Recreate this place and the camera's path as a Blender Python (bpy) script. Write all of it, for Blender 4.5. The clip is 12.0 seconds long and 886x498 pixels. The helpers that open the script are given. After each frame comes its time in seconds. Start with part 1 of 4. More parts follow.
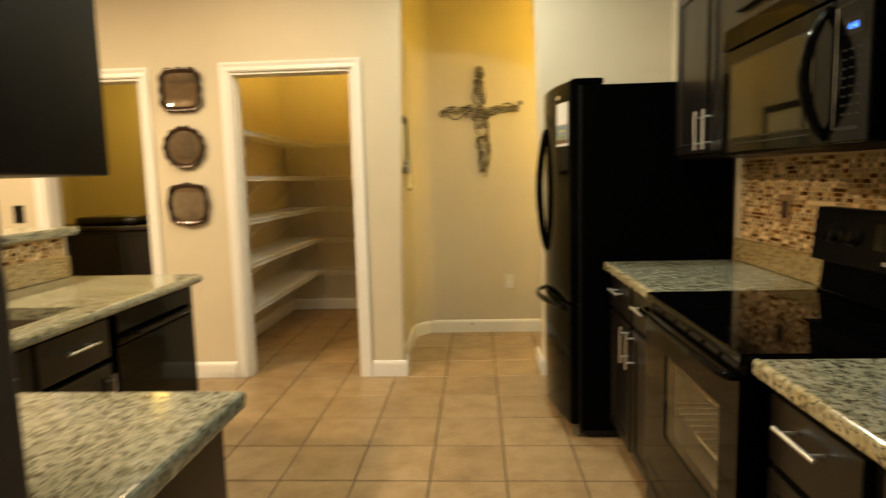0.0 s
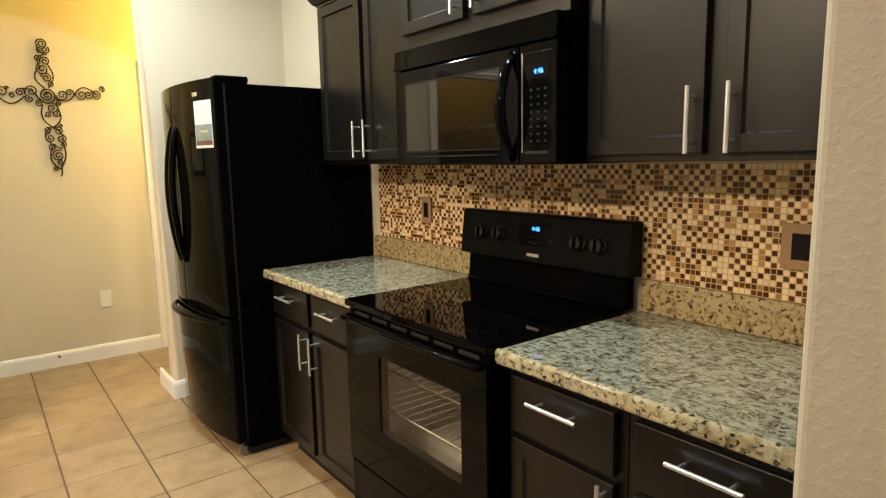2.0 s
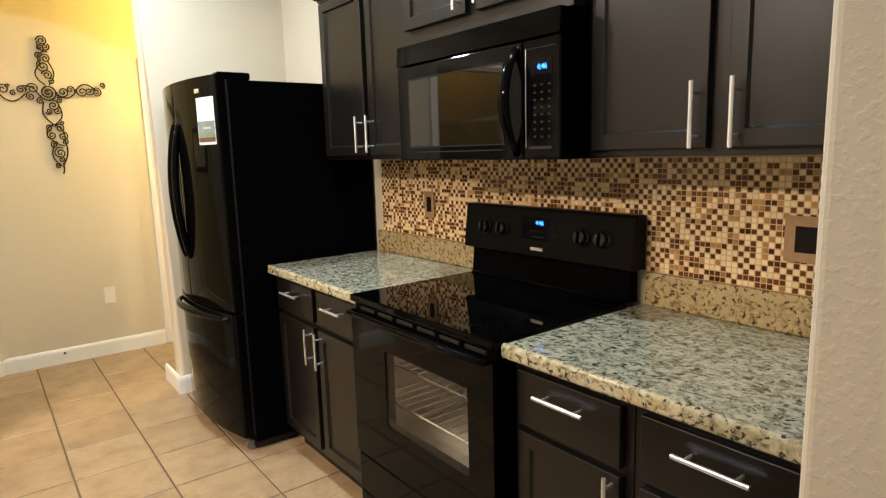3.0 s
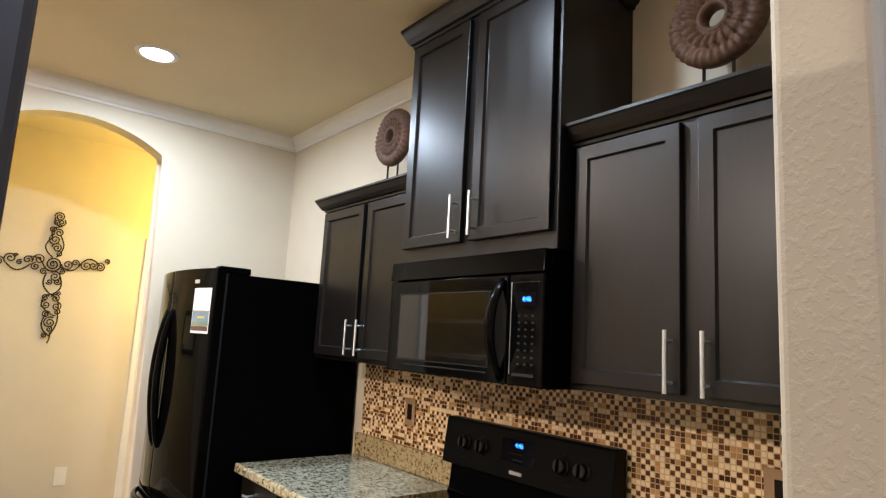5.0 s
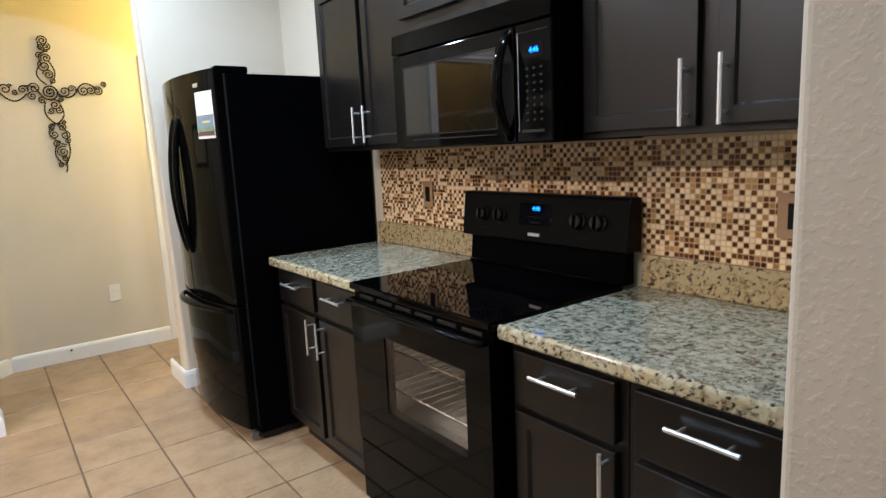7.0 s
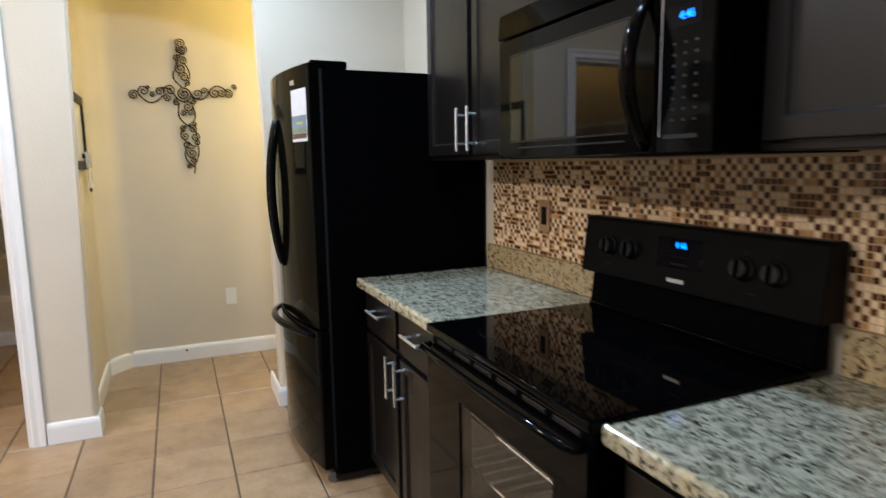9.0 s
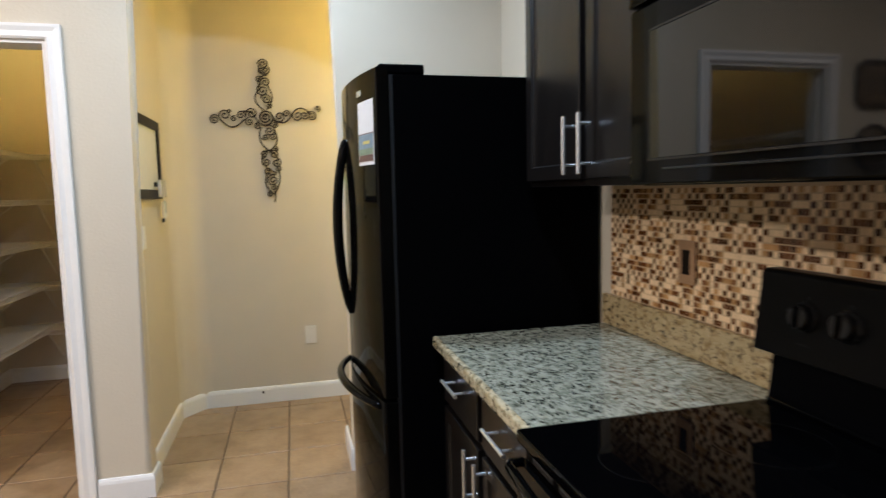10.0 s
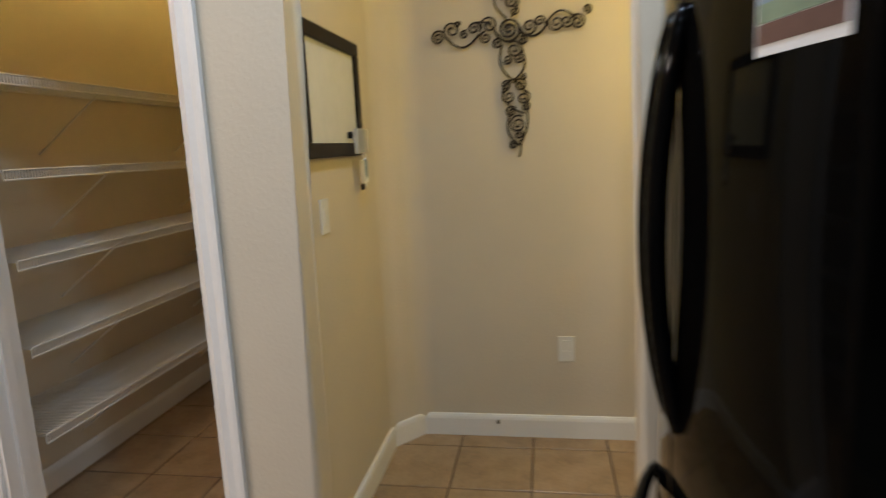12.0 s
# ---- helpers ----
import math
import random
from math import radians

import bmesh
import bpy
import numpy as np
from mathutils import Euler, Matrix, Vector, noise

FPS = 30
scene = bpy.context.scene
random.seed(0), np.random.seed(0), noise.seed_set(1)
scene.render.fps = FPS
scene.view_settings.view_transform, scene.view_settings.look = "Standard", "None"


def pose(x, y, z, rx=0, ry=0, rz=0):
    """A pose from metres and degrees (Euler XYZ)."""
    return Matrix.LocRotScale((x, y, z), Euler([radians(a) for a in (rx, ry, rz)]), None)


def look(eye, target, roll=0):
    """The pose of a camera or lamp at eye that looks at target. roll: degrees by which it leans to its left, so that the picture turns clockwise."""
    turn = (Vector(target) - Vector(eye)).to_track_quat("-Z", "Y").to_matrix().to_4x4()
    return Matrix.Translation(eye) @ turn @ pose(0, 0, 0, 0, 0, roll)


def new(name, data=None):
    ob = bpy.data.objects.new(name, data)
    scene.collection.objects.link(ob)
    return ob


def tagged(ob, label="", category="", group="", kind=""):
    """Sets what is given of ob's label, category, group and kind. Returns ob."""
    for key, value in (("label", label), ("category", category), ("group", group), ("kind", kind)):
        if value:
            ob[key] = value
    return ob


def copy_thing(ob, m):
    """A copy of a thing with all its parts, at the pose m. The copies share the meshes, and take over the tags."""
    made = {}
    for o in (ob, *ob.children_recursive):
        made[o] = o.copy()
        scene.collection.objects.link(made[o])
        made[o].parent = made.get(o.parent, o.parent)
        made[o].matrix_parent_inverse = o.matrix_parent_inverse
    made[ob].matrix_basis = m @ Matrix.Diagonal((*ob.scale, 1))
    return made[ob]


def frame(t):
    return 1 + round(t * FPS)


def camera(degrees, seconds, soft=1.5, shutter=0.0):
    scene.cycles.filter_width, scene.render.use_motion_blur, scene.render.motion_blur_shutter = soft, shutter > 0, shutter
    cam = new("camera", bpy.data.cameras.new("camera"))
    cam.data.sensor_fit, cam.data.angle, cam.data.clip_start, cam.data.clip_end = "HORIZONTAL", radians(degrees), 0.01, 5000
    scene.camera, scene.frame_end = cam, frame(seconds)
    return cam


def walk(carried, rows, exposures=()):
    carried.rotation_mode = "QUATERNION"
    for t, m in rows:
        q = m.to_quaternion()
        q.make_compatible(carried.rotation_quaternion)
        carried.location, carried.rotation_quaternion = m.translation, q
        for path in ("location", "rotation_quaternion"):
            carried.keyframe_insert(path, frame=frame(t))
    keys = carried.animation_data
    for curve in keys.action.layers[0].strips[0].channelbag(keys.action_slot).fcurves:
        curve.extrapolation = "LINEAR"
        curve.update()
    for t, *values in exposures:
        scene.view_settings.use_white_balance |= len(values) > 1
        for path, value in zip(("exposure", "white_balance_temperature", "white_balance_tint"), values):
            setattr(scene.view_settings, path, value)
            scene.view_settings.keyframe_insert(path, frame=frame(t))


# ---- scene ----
cam = camera(72.1, 12.0, soft=1.25, shutter=0.5)
PATH = [
    (0, (-0.024, -0.076, 1.331), (-0.137, 1.908, 1.102), -1.5),
    (0.5, (-0.122, 0.05, 1.352), (0.284, 1.995, 1.121), -3.4),
    (1, (-0.29, 0.102, 1.355), (0.611, 1.861, 1.052), -4.9),
    (1.5, (-0.387, 0.135, 1.393), (0.745, 1.757, 1.097), -2.0),
    (2, (-0.451, 0.149, 1.407), (0.755, 1.717, 1.114), -1.1),
    (2.5, (-0.464, 0.149, 1.412), (0.746, 1.712, 1.102), -1.4),
    (2.7, (-0.468, 0.15, 1.415), (0.735, 1.714, 1.09), -1.7),
    (4.3, (-0.461, 0.142, 1.475), (0.753, 1.728, 1.577), 0.4),
    (4.5, (-0.476, 0.115, 1.491), (0.742, 1.684, 1.723), 1.4),
    (5, (-0.501, 0.107, 1.507), (0.732, 1.654, 1.803), 3.2),
    (5.5, (-0.492, 0.105, 1.504), (0.736, 1.654, 1.805), 3.5),
    (6, (-0.471, 0.113, 1.469), (0.773, 1.675, 1.576), 2.6),
    (6.5, (-0.454, 0.122, 1.421), (0.815, 1.663, 1.292), 1.7),
    (6.7, (-0.463, 0.117, 1.395), (0.789, 1.653, 1.129), -1.2),
    (8.3, (-0.263, 0.234, 1.373), (0.782, 1.895, 0.985), -2.8),
    (8.5, (-0.191, 0.283, 1.371), (0.764, 2.001, 1.001), -1.2),
    (9, (-0.076, 0.456, 1.374), (0.715, 2.272, 1.099), -0.9),
    (9.5, (-0.022, 0.677, 1.397), (0.619, 2.561, 1.199), -0.9),
    (10, (0.156, 0.968, 1.385), (0.633, 2.901, 1.195), -1.3),
    (10.5, (0.195, 1.215, 1.393), (0.344, 3.194, 1.142), -2.5),
    (11, (0.193, 1.586, 1.375), (0.2, 3.56, 1.056), -1.3),
    (11.5, (0.2, 1.945, 1.368), (0.136, 3.925, 1.091), -0.9),
    (12, (0.158, 2.342, 1.397), (-0.174, 4.287, 1.065), -2.7),
]
EXPOSURES = [
    (0.0, -0.66, 7350, 6), (0.5, -0.80, 7050, 3), (1.0, -0.48, 6500, 4), (1.5, -0.25, 6100, 6), (2.5, 0.08, 5650, 10), (4.5, 0.02, 5250, 17),
    (5.5, -0.02, 5150, 17), (6.5, -0.08, 4700, 15), (8.5, -0.22, 4650, 15), (10.0, -0.58, 4780, 15), (11.0, -0.74, 4950, 15), (12.0, -1.12, 4980, 15),
]
walk(cam, [(t, look(eye, target, roll)) for t, eye, target, roll in PATH], EXPOSURES)

# ---- world and lamps ----
world = bpy.data.worlds.new("world")
scene.world = world
world.use_nodes = True
world.node_tree.nodes["Background"].inputs["Color"].default_value = (0.02, 0.018, 0.015, 1)
world.node_tree.nodes["Background"].inputs["Strength"].default_value = 0.3

COOL, DAY, WARM, AMBER = (0.95, 1.0, 0.90), (0.84, 0.94, 1.0), (1.0, 0.77, 0.51), (1.0, 0.66, 0.13)

HALL_AMBER = (1.0, 0.71, 0.13)


def area_lamp(x, y, z, power, colour, size=0.13):
    data = bpy.data.lights.new("recessed_lamp", "AREA")
    data.shape, data.size, data.energy, data.color = "DISK", size, power, colour
    data.spread = radians(178)
    ob = new("recessed_lamp", data)
    ob.location = (x, y, z)
    return ob


CEIL = 2.812
# first can is in view; the rest are unseen, added to light the rooms
CANS = [  # x, y, watts, colour
    (0.117, 3.20, 32, COOL), (0.15, 1.62, 24, COOL), (-1.25, 2.9, 36, WARM),
    # the DAY can stands in for broad cool light from behind the entry
    (-0.1, -1.1, 24, DAY), (-3.2, 1.0, 135, WARM), (-3.1, 2.2, 125, WARM),
]
for x, y, power, colour in CANS:
    area_lamp(x, y, CEIL - 0.012, power, colour)
HALL_LAMP, PANTRY_LAMP = (1.10, 4.52, 2.16), (-1.15, 5.15, 2.40)


def bulb(x, y, z, power, colour, radius):
    data = bpy.data.lights.new("bulb", "POINT")
    data.energy, data.color, data.shadow_soft_size = power, colour, radius
    new("bulb", data).location = (x, y, z)


bulb(HALL_LAMP[0], HALL_LAMP[1], HALL_LAMP[2] + 0.06, 47, HALL_AMBER, 0.08)
bulb(PANTRY_LAMP[0], PANTRY_LAMP[1], PANTRY_LAMP[2] + 0.10, 58, AMBER, 0.06)
# unseen bulb without a fixture, added to light the side room
bulb(-3.3, 5.9, 2.45, 42, AMBER, 0.08)

# ---- materials ----
def material(name, rough=0.5, metal=0.0, coat=0.0):
    m = bpy.data.materials.new(name)
    m.use_nodes = True
    bsdf = m.node_tree.nodes["Principled BSDF"]
    bsdf.inputs["Roughness"].default_value = rough
    bsdf.inputs["Metallic"].default_value = metal
    bsdf.inputs["Coat Weight"].default_value = coat
    bsdf.inputs["Coat Roughness"].default_value = 0.08
    return m, m.node_tree, bsdf


def place_node(tree, scale=(1, 1, 1)):
    geo = tree.nodes.new("ShaderNodeNewGeometry")
    mapping = tree.nodes.new("ShaderNodeMapping")
    mapping.inputs["Scale"].default_value = scale
    tree.links.new(geo.outputs["Position"], mapping.inputs["Vector"])
    return mapping.outputs["Vector"]


def noise_node(tree, vector, scale, detail=4.0, rough=0.55):
    n = tree.nodes.new("ShaderNodeTexNoise")
    n.inputs["Scale"].default_value, n.inputs["Detail"].default_value, n.inputs["Roughness"].default_value = scale, detail, rough
    tree.links.new(vector, n.inputs["Vector"])
    return n.outputs["Fac"]


def ramp(tree, fac, stops):
    r = tree.nodes.new("ShaderNodeValToRGB")
    el = r.color_ramp.elements
    while len(el) < len(stops):
        el.new(0.5)
    for e, (at, colour) in zip(el, stops):
        e.position, e.color = at, (*colour, 1) if len(colour) == 3 else colour
    tree.links.new(fac, r.inputs["Fac"])
    return r.outputs["Color"]


def mix(tree, fac, a, b, kind="MIX"):
    n = tree.nodes.new("ShaderNodeMix")
    n.data_type, n.blend_type = "RGBA", kind
    for socket, value in ((n.inputs["Factor"], fac), (n.inputs["A"], a), (n.inputs["B"], b)):
        if isinstance(value, (int, float)):
            socket.default_value = value
        elif isinstance(value, tuple):
            socket.default_value = (*value, 1)
        else:
            tree.links.new(value, socket)
    return n.outputs["Result"]


def bump(tree, bsdf, height, strength, distance):
    b = tree.nodes.new("ShaderNodeBump")
    b.inputs["Strength"].default_value, b.inputs["Distance"].default_value = strength, distance
    tree.links.new(height, b.inputs["Height"])
    tree.links.new(b.outputs["Normal"], bsdf.inputs["Normal"])


def random_node(tree, island=False):
    if island:
        return tree.nodes.new("ShaderNodeNewGeometry").outputs["Random Per Island"]
    return tree.nodes.new("ShaderNodeObjectInfo").outputs["Random"]


def plain(name, colour, rough=0.5, metal=0.0, coat=0.0, grain=40.0, amount=0.12, relief=0.0, stretch=(1, 1, 1), shine=0.5):
    """A surface of one colour with a fine and a broad variation and slight relief."""
    m, t, b = material(name, rough, metal, coat)
    b.inputs["Specular IOR Level"].default_value = shine
    v = place_node(t, stretch)
    fine, broad = noise_node(t, v, grain, 5), noise_node(t, v, grain / 12, 3)
    dark = tuple(c * (1 - amount) for c in colour)
    light = tuple(min(1, c * (1 + amount)) for c in colour)
    c = ramp(t, fine, [(0.3, dark), (0.7, light)])
    c = mix(t, 0.5, c, ramp(t, broad, [(0.3, dark), (0.7, light)]))
    t.links.new(c, b.inputs["Base Color"])
    r = t.nodes.new("ShaderNodeMapRange")
    r.inputs["To Min"].default_value, r.inputs["To Max"].default_value = max(0.02, rough * 0.8), min(1, rough * 1.25)
    t.links.new(broad, r.inputs["Value"])
    t.links.new(r.outputs["Result"], b.inputs["Roughness"])
    if relief:
        bump(t, b, fine, 0.5, relief)
    return m


def paint(name, colour, scale=70.0, relief=0.003, low=0.47, high=0.60):
    """Rolled paint on knockdown-textured plaster."""
    m, t, b = material(name, 0.62)
    v = place_node(t)
    blotch = noise_node(t, v, scale, 3, 0.5)
    lumps = ramp(t, blotch, [(low, (0, 0, 0)), (high, (1, 1, 1))])
    grain = noise_node(t, v, scale * 5, 2)
    broad = noise_node(t, v, 1.7, 4)
    c = ramp(t, broad, [(0.3, tuple(k * 0.95 for k in colour)), (0.7, tuple(min(1, k * 1.04) for k in colour))])
    t.links.new(c, b.inputs["Base Color"])
    h = mix(t, 0.25, lumps, grain)
    bump(t, b, h, 0.45, relief)
    return m


def granite_material(name, gold_share, tones):
    """Polished granite: pale ground, gold clouds, grey and black elongated flecks, white chips."""
    m, t, b = material(name, 0.13, coat=0.35)
    v = place_node(t, (1.15, 0.85, 1.0))
    warp = t.nodes.new("ShaderNodeTexNoise")
    warp.inputs["Scale"].default_value = 24
    t.links.new(v, warp.inputs["Vector"])
    add = t.nodes.new("ShaderNodeVectorMath")
    add.operation = "MULTIPLY_ADD"
    add.inputs[1].default_value = (0.028, 0.028, 0.028)
    t.links.new(warp.outputs["Color"], add.inputs[0])
    t.links.new(v, add.inputs[2])
    v = add.outputs["Vector"]
    low, mid, high, dull, dark, pale = tones
    base = ramp(t, noise_node(t, v, 40, 7, 0.66), [(0.30, low), (0.44, mid), (0.58, high), (0.74, mid)])
    gold = ramp(t, noise_node(t, v, 26, 5, 0.6), [(gold_share, (0, 0, 0)), (gold_share + 0.14, (1, 1, 1))])
    base = mix(t, gold, base, (0.46, 0.36, 0.18))
    cloud = ramp(t, noise_node(t, v, 48, 5, 0.6), [(0.52, (0, 0, 0)), (0.64, (1, 1, 1))])
    base = mix(t, cloud, base, dull)
    fleck = ramp(t, noise_node(t, v, 78, 6, 0.64), [(0.535, (0, 0, 0)), (0.61, (1, 1, 1))])
    base = mix(t, fleck, base, dark)
    chip = ramp(t, noise_node(t, v, 190, 3), [(0.63, (0, 0, 0)), (0.70, (1, 1, 1))])
    base = mix(t, chip, base, pale)
    t.links.new(base, b.inputs["Base Color"])
    bump(t, b, fleck, 0.06, 0.0004)
    return m


def floor_tile_material(name, island):
    m, t, b = material(name, 0.33)
    v = place_node(t)
    a = noise_node(t, v, 7, 7, 0.62)
    c = ramp(t, a, [(0.28, (0.205, 0.137, 0.070)), (0.46, (0.33, 0.230, 0.122)), (0.60, (0.405, 0.292, 0.165)), (0.78, (0.285, 0.194, 0.100))])
    fine = noise_node(t, v, 55, 5)
    c = mix(t, 0.35, c, ramp(t, fine, [(0.35, (0.225, 0.150, 0.078)), (0.65, (0.41, 0.29, 0.165))]))
    tone = ramp(t, random_node(t, island), [(0.0, (0.86, 0.84, 0.82)), (1.0, (1.0, 1.0, 1.0))])
    c = mix(t, 1.0, c, tone, "MULTIPLY")
    t.links.new(c, b.inputs["Base Color"])
    t.links.new(ramp(t, fine, [(0.3, (0.28, 0.28, 0.28)), (0.7, (0.46, 0.46, 0.46))]), b.inputs["Roughness"])
    bump(t, b, a, 0.25, 0.002)
    return m


def mosaic_material(name, colour, spread, island, rough=0.17):
    m, t, b = material(name, rough, coat=0.04)
    b.inputs["Specular IOR Level"].default_value = 0.2
    low, high = tuple(c * (1 - spread) for c in colour), tuple(min(1, c * (1 + spread)) for c in colour)
    c = ramp(t, random_node(t, island), [(0.0, low), (1.0, high)])
    v = place_node(t)
    c = mix(t, 0.3, c, ramp(t, noise_node(t, v, 220, 3), [(0.3, low), (0.7, high)]))
    t.links.new(c, b.inputs["Base Color"])
    return m


def wood_black(name, colour, rough):
    m, t, b = material(name, rough)
    b.inputs["Specular IOR Level"].default_value = 0.44
    v = place_node(t, (6, 6, 0.8))
    grain = noise_node(t, v, 14, 6, 0.6)
    c = ramp(t, grain, [(0.3, tuple(k * 0.7 for k in colour)), (0.7, tuple(k * 1.35 for k in colour))])
    t.links.new(c, b.inputs["Base Color"])
    t.links.new(ramp(t, noise_node(t, v, 3, 4), [(0.3, (rough * 0.92,) * 3), (0.7, (rough * 1.1,) * 3)]), b.inputs["Roughness"])
    bump(t, b, grain, 0.06, 0.0004)
    return m


def glass_material(name, tint, rough=0.02, clear=0.9):
    m, t, b = material(name, rough)
    b.inputs["Base Color"].default_value = (*tint, 1)
    b.inputs["Transmission Weight"].default_value = clear
    b.inputs["IOR"].default_value = 1.2
    return m


def glow(name, colour, strength):
    m, t, b = material(name, 0.5)
    b.inputs["Base Color"].default_value = (*colour, 1)
    b.inputs["Emission Color"].default_value = (*colour, 1)
    b.inputs["Emission Strength"].default_value = strength
    return m


WALL = paint("beige_wall_paint", (0.60, 0.535, 0.41), 70, 0.0007)
WALL_ROUGH = paint("beige_knockdown_paint", (0.60, 0.535, 0.41), 80, 0.0009, 0.50, 0.62)
CEILING = paint("ceiling_paint", (0.66, 0.57, 0.38), 55, 0.0012)
WHITE = plain("white_trim_paint", (0.78, 0.77, 0.74), 0.32, grain=90, amount=0.03, relief=0.0004)
GROUT = plain("floor_grout", (0.125, 0.088, 0.052), 0.9, grain=200, amount=0.25, relief=0.001)
TILE, TILE_FAR = floor_tile_material("floor_tile", False), floor_tile_material("floor_tile_far", True)
# one stone in three tones: cool-lit top, warm-lit upstand and front edge
GRANITE = granite_material("granite", 0.64, ((0.130, 0.135, 0.092), (0.275, 0.280, 0.205), (0.42, 0.42, 0.325), (0.125, 0.130, 0.088), (0.012, 0.013, 0.011), (0.58, 0.58, 0.50)))
GRANITE_WARM_LIT = granite_material("granite_warm_lit", 0.40, ((0.24, 0.17, 0.07), (0.42, 0.31, 0.14), (0.55, 0.43, 0.23), (0.27, 0.185, 0.07), (0.050, 0.034, 0.016), (0.60, 0.50, 0.31)))
GRANITE_LIT_EDGE = granite_material("granite_warm_lit_edge", 0.52, ((0.22, 0.19, 0.11), (0.39, 0.345, 0.215), (0.51, 0.46, 0.31), (0.22, 0.19, 0.10), (0.035, 0.030, 0.018), (0.60, 0.55, 0.41)))
CABINET = wood_black("espresso_cabinet", (0.0042, 0.0032, 0.0027), 0.33)
CABINET_IN = plain("cabinet_shadow_gap", (0.006, 0.005, 0.0045), 0.6)
STEEL = plain("brushed_steel", (0.90, 0.91, 0.92), 0.38, metal=1.0, grain=300, amount=0.03)
GLOSS = plain("black_gloss_enamel", (0.002, 0.002, 0.002), 0.06, grain=30, amount=0.1, shine=0.08)
SATIN = plain("black_satin_case", (0.0015, 0.0015, 0.0018), 0.38, grain=600, amount=0.2, relief=0.0002, shine=0.018)
DOORBLACK = plain("black_fridge_door", (0.002, 0.0019, 0.0017), 0.05, grain=30, amount=0.15, shine=0.035)
PANELBLACK = plain("black_control_panel", (0.0035, 0.0035, 0.0035), 0.33, grain=60, amount=0.15, shine=0.07)
BLACKGLASS = plain("black_ceramic_glass", (0.001, 0.001, 0.0012), 0.03, grain=20, amount=0.1, shine=0.08)
GLASSDARK = glass_material("smoked_oven_glass", (0.93, 0.91, 0.86), 0.015, 1.0)
OVENIN = plain("oven_enamel", (0.46, 0.43, 0.37), 0.4, grain=60, amount=0.3)
CHROME = plain("chrome_wire", (0.85, 0.84, 0.82), 0.16, metal=1.0, grain=60, amount=0.05)
ROLLER = plain("grey_roller", (0.20, 0.20, 0.19), 0.3, metal=0.6, grain=60, amount=0.2)
IRON = plain("dark_wrought_iron", (0.030, 0.022, 0.016), 0.45, metal=0.6, grain=140, amount=0.4, relief=0.0008)
PLATERIM = plain("dark_bronze_rim", (0.030, 0.015, 0.009), 0.24, metal=0.5, coat=0.4, grain=80, amount=0.4, relief=0.001)
PLATEFACE = plain("polished_bronze_face", (0.72, 0.64, 0.55), 0.04, metal=0.95, grain=25, amount=0.3)
CARVED = plain("carved_brown_wood", (0.105, 0.052, 0.026), 0.6, grain=70, amount=0.45, relief=0.002)
PLASTIC = plain("white_plastic", (0.74, 0.72, 0.66), 0.35, grain=100, amount=0.03)
ALMOND = plain("tan_outlet_plate", (0.36, 0.22, 0.11), 0.35, grain=60, amount=0.2)
BROWNPL = plain("dark_brown_plastic", (0.009, 0.006, 0.004), 0.42, grain=60, amount=0.2, shine=0.15)
WIRE = plain("white_coated_wire", (0.66, 0.64, 0.58), 0.4, grain=60, amount=0.05)
BOARD = plain("whiteboard_face", (0.66, 0.66, 0.62), 0.22, grain=20, amount=0.05)
SINKM = plain("sink_basin", (0.10, 0.075, 0.05), 0.4, grain=50, amount=0.3)
PAPER = plain("label_paper", (0.72, 0.72, 0.72), 0.5, grain=60, amount=0.04)
GREENP = plain("label_green_print", (0.20, 0.26, 0.17), 0.5, grain=60, amount=0.25)
BLUEP = plain("label_blue_print", (0.20, 0.27, 0.33), 0.5, grain=60, amount=0.3)
BROWNP = plain("label_brown_print", (0.12, 0.065, 0.05), 0.5, grain=60, amount=0.3)
YELLOWP = plain("label_yellow_print", (0.55, 0.48, 0.14), 0.5, grain=60, amount=0.2)
DARKFAB = plain("black_furniture", (0.010, 0.008, 0.007), 0.4, grain=60, amount=0.3)
POST = plain("dark_grey_brown_panel", (0.050, 0.042, 0.036), 0.45, grain=30, amount=0.2)
KEYMARK = plain("pale_key_print", (0.028, 0.028, 0.027), 0.5, shine=0.1)
GREYMARK = plain("grey_print", (0.011, 0.011, 0.011), 0.5, shine=0.1)
RINGMARK = plain("faint_burner_ring", (0.0035, 0.0035, 0.0035), 0.2, shine=0.3)
KNOBM = plain("knob_dark_chrome", (0.022, 0.021, 0.020), 0.25, metal=0.5)
MWGLASS = plain("microwave_window", (0.003, 0.003, 0.0027), 0.03, grain=20, amount=0.1, shine=0.5)
CLEAR = glass_material("clear_plastic", (0.92, 0.92, 0.92), 0.08, 0.7)
MOSAIC = {
    False: [mosaic_material("mosaic_brown", (0.110, 0.042, 0.010), 0.75, False), mosaic_material("mosaic_cream", (0.90, 0.69, 0.41), 0.13, False), mosaic_material("mosaic_tan", (0.47, 0.26, 0.09), 0.4, False)],
    True: [mosaic_material("mosaic_brown_far", (0.110, 0.042, 0.010), 0.75, True), mosaic_material("mosaic_cream_far", (0.90, 0.69, 0.41), 0.13, True), mosaic_material("mosaic_tan_far", (0.47, 0.26, 0.09), 0.4, True)],
}
MORTAR = plain("mosaic_mortar", (0.62, 0.45, 0.25), 0.8, grain=150, amount=0.1)
LED_COOL = glow("led_lens", (1.0, 0.95, 0.88), 30.0)
LAMP_AMBER = glow("warm_lamp_glass", (1.0, 0.66, 0.28), 1.2)
BLUE_LED = glow("blue_led_digits", (0.05, 0.22, 1.0), 5.0)
DISPLAY = plain("display_window", (0.002, 0.002, 0.004), 0.1, shine=0.12)


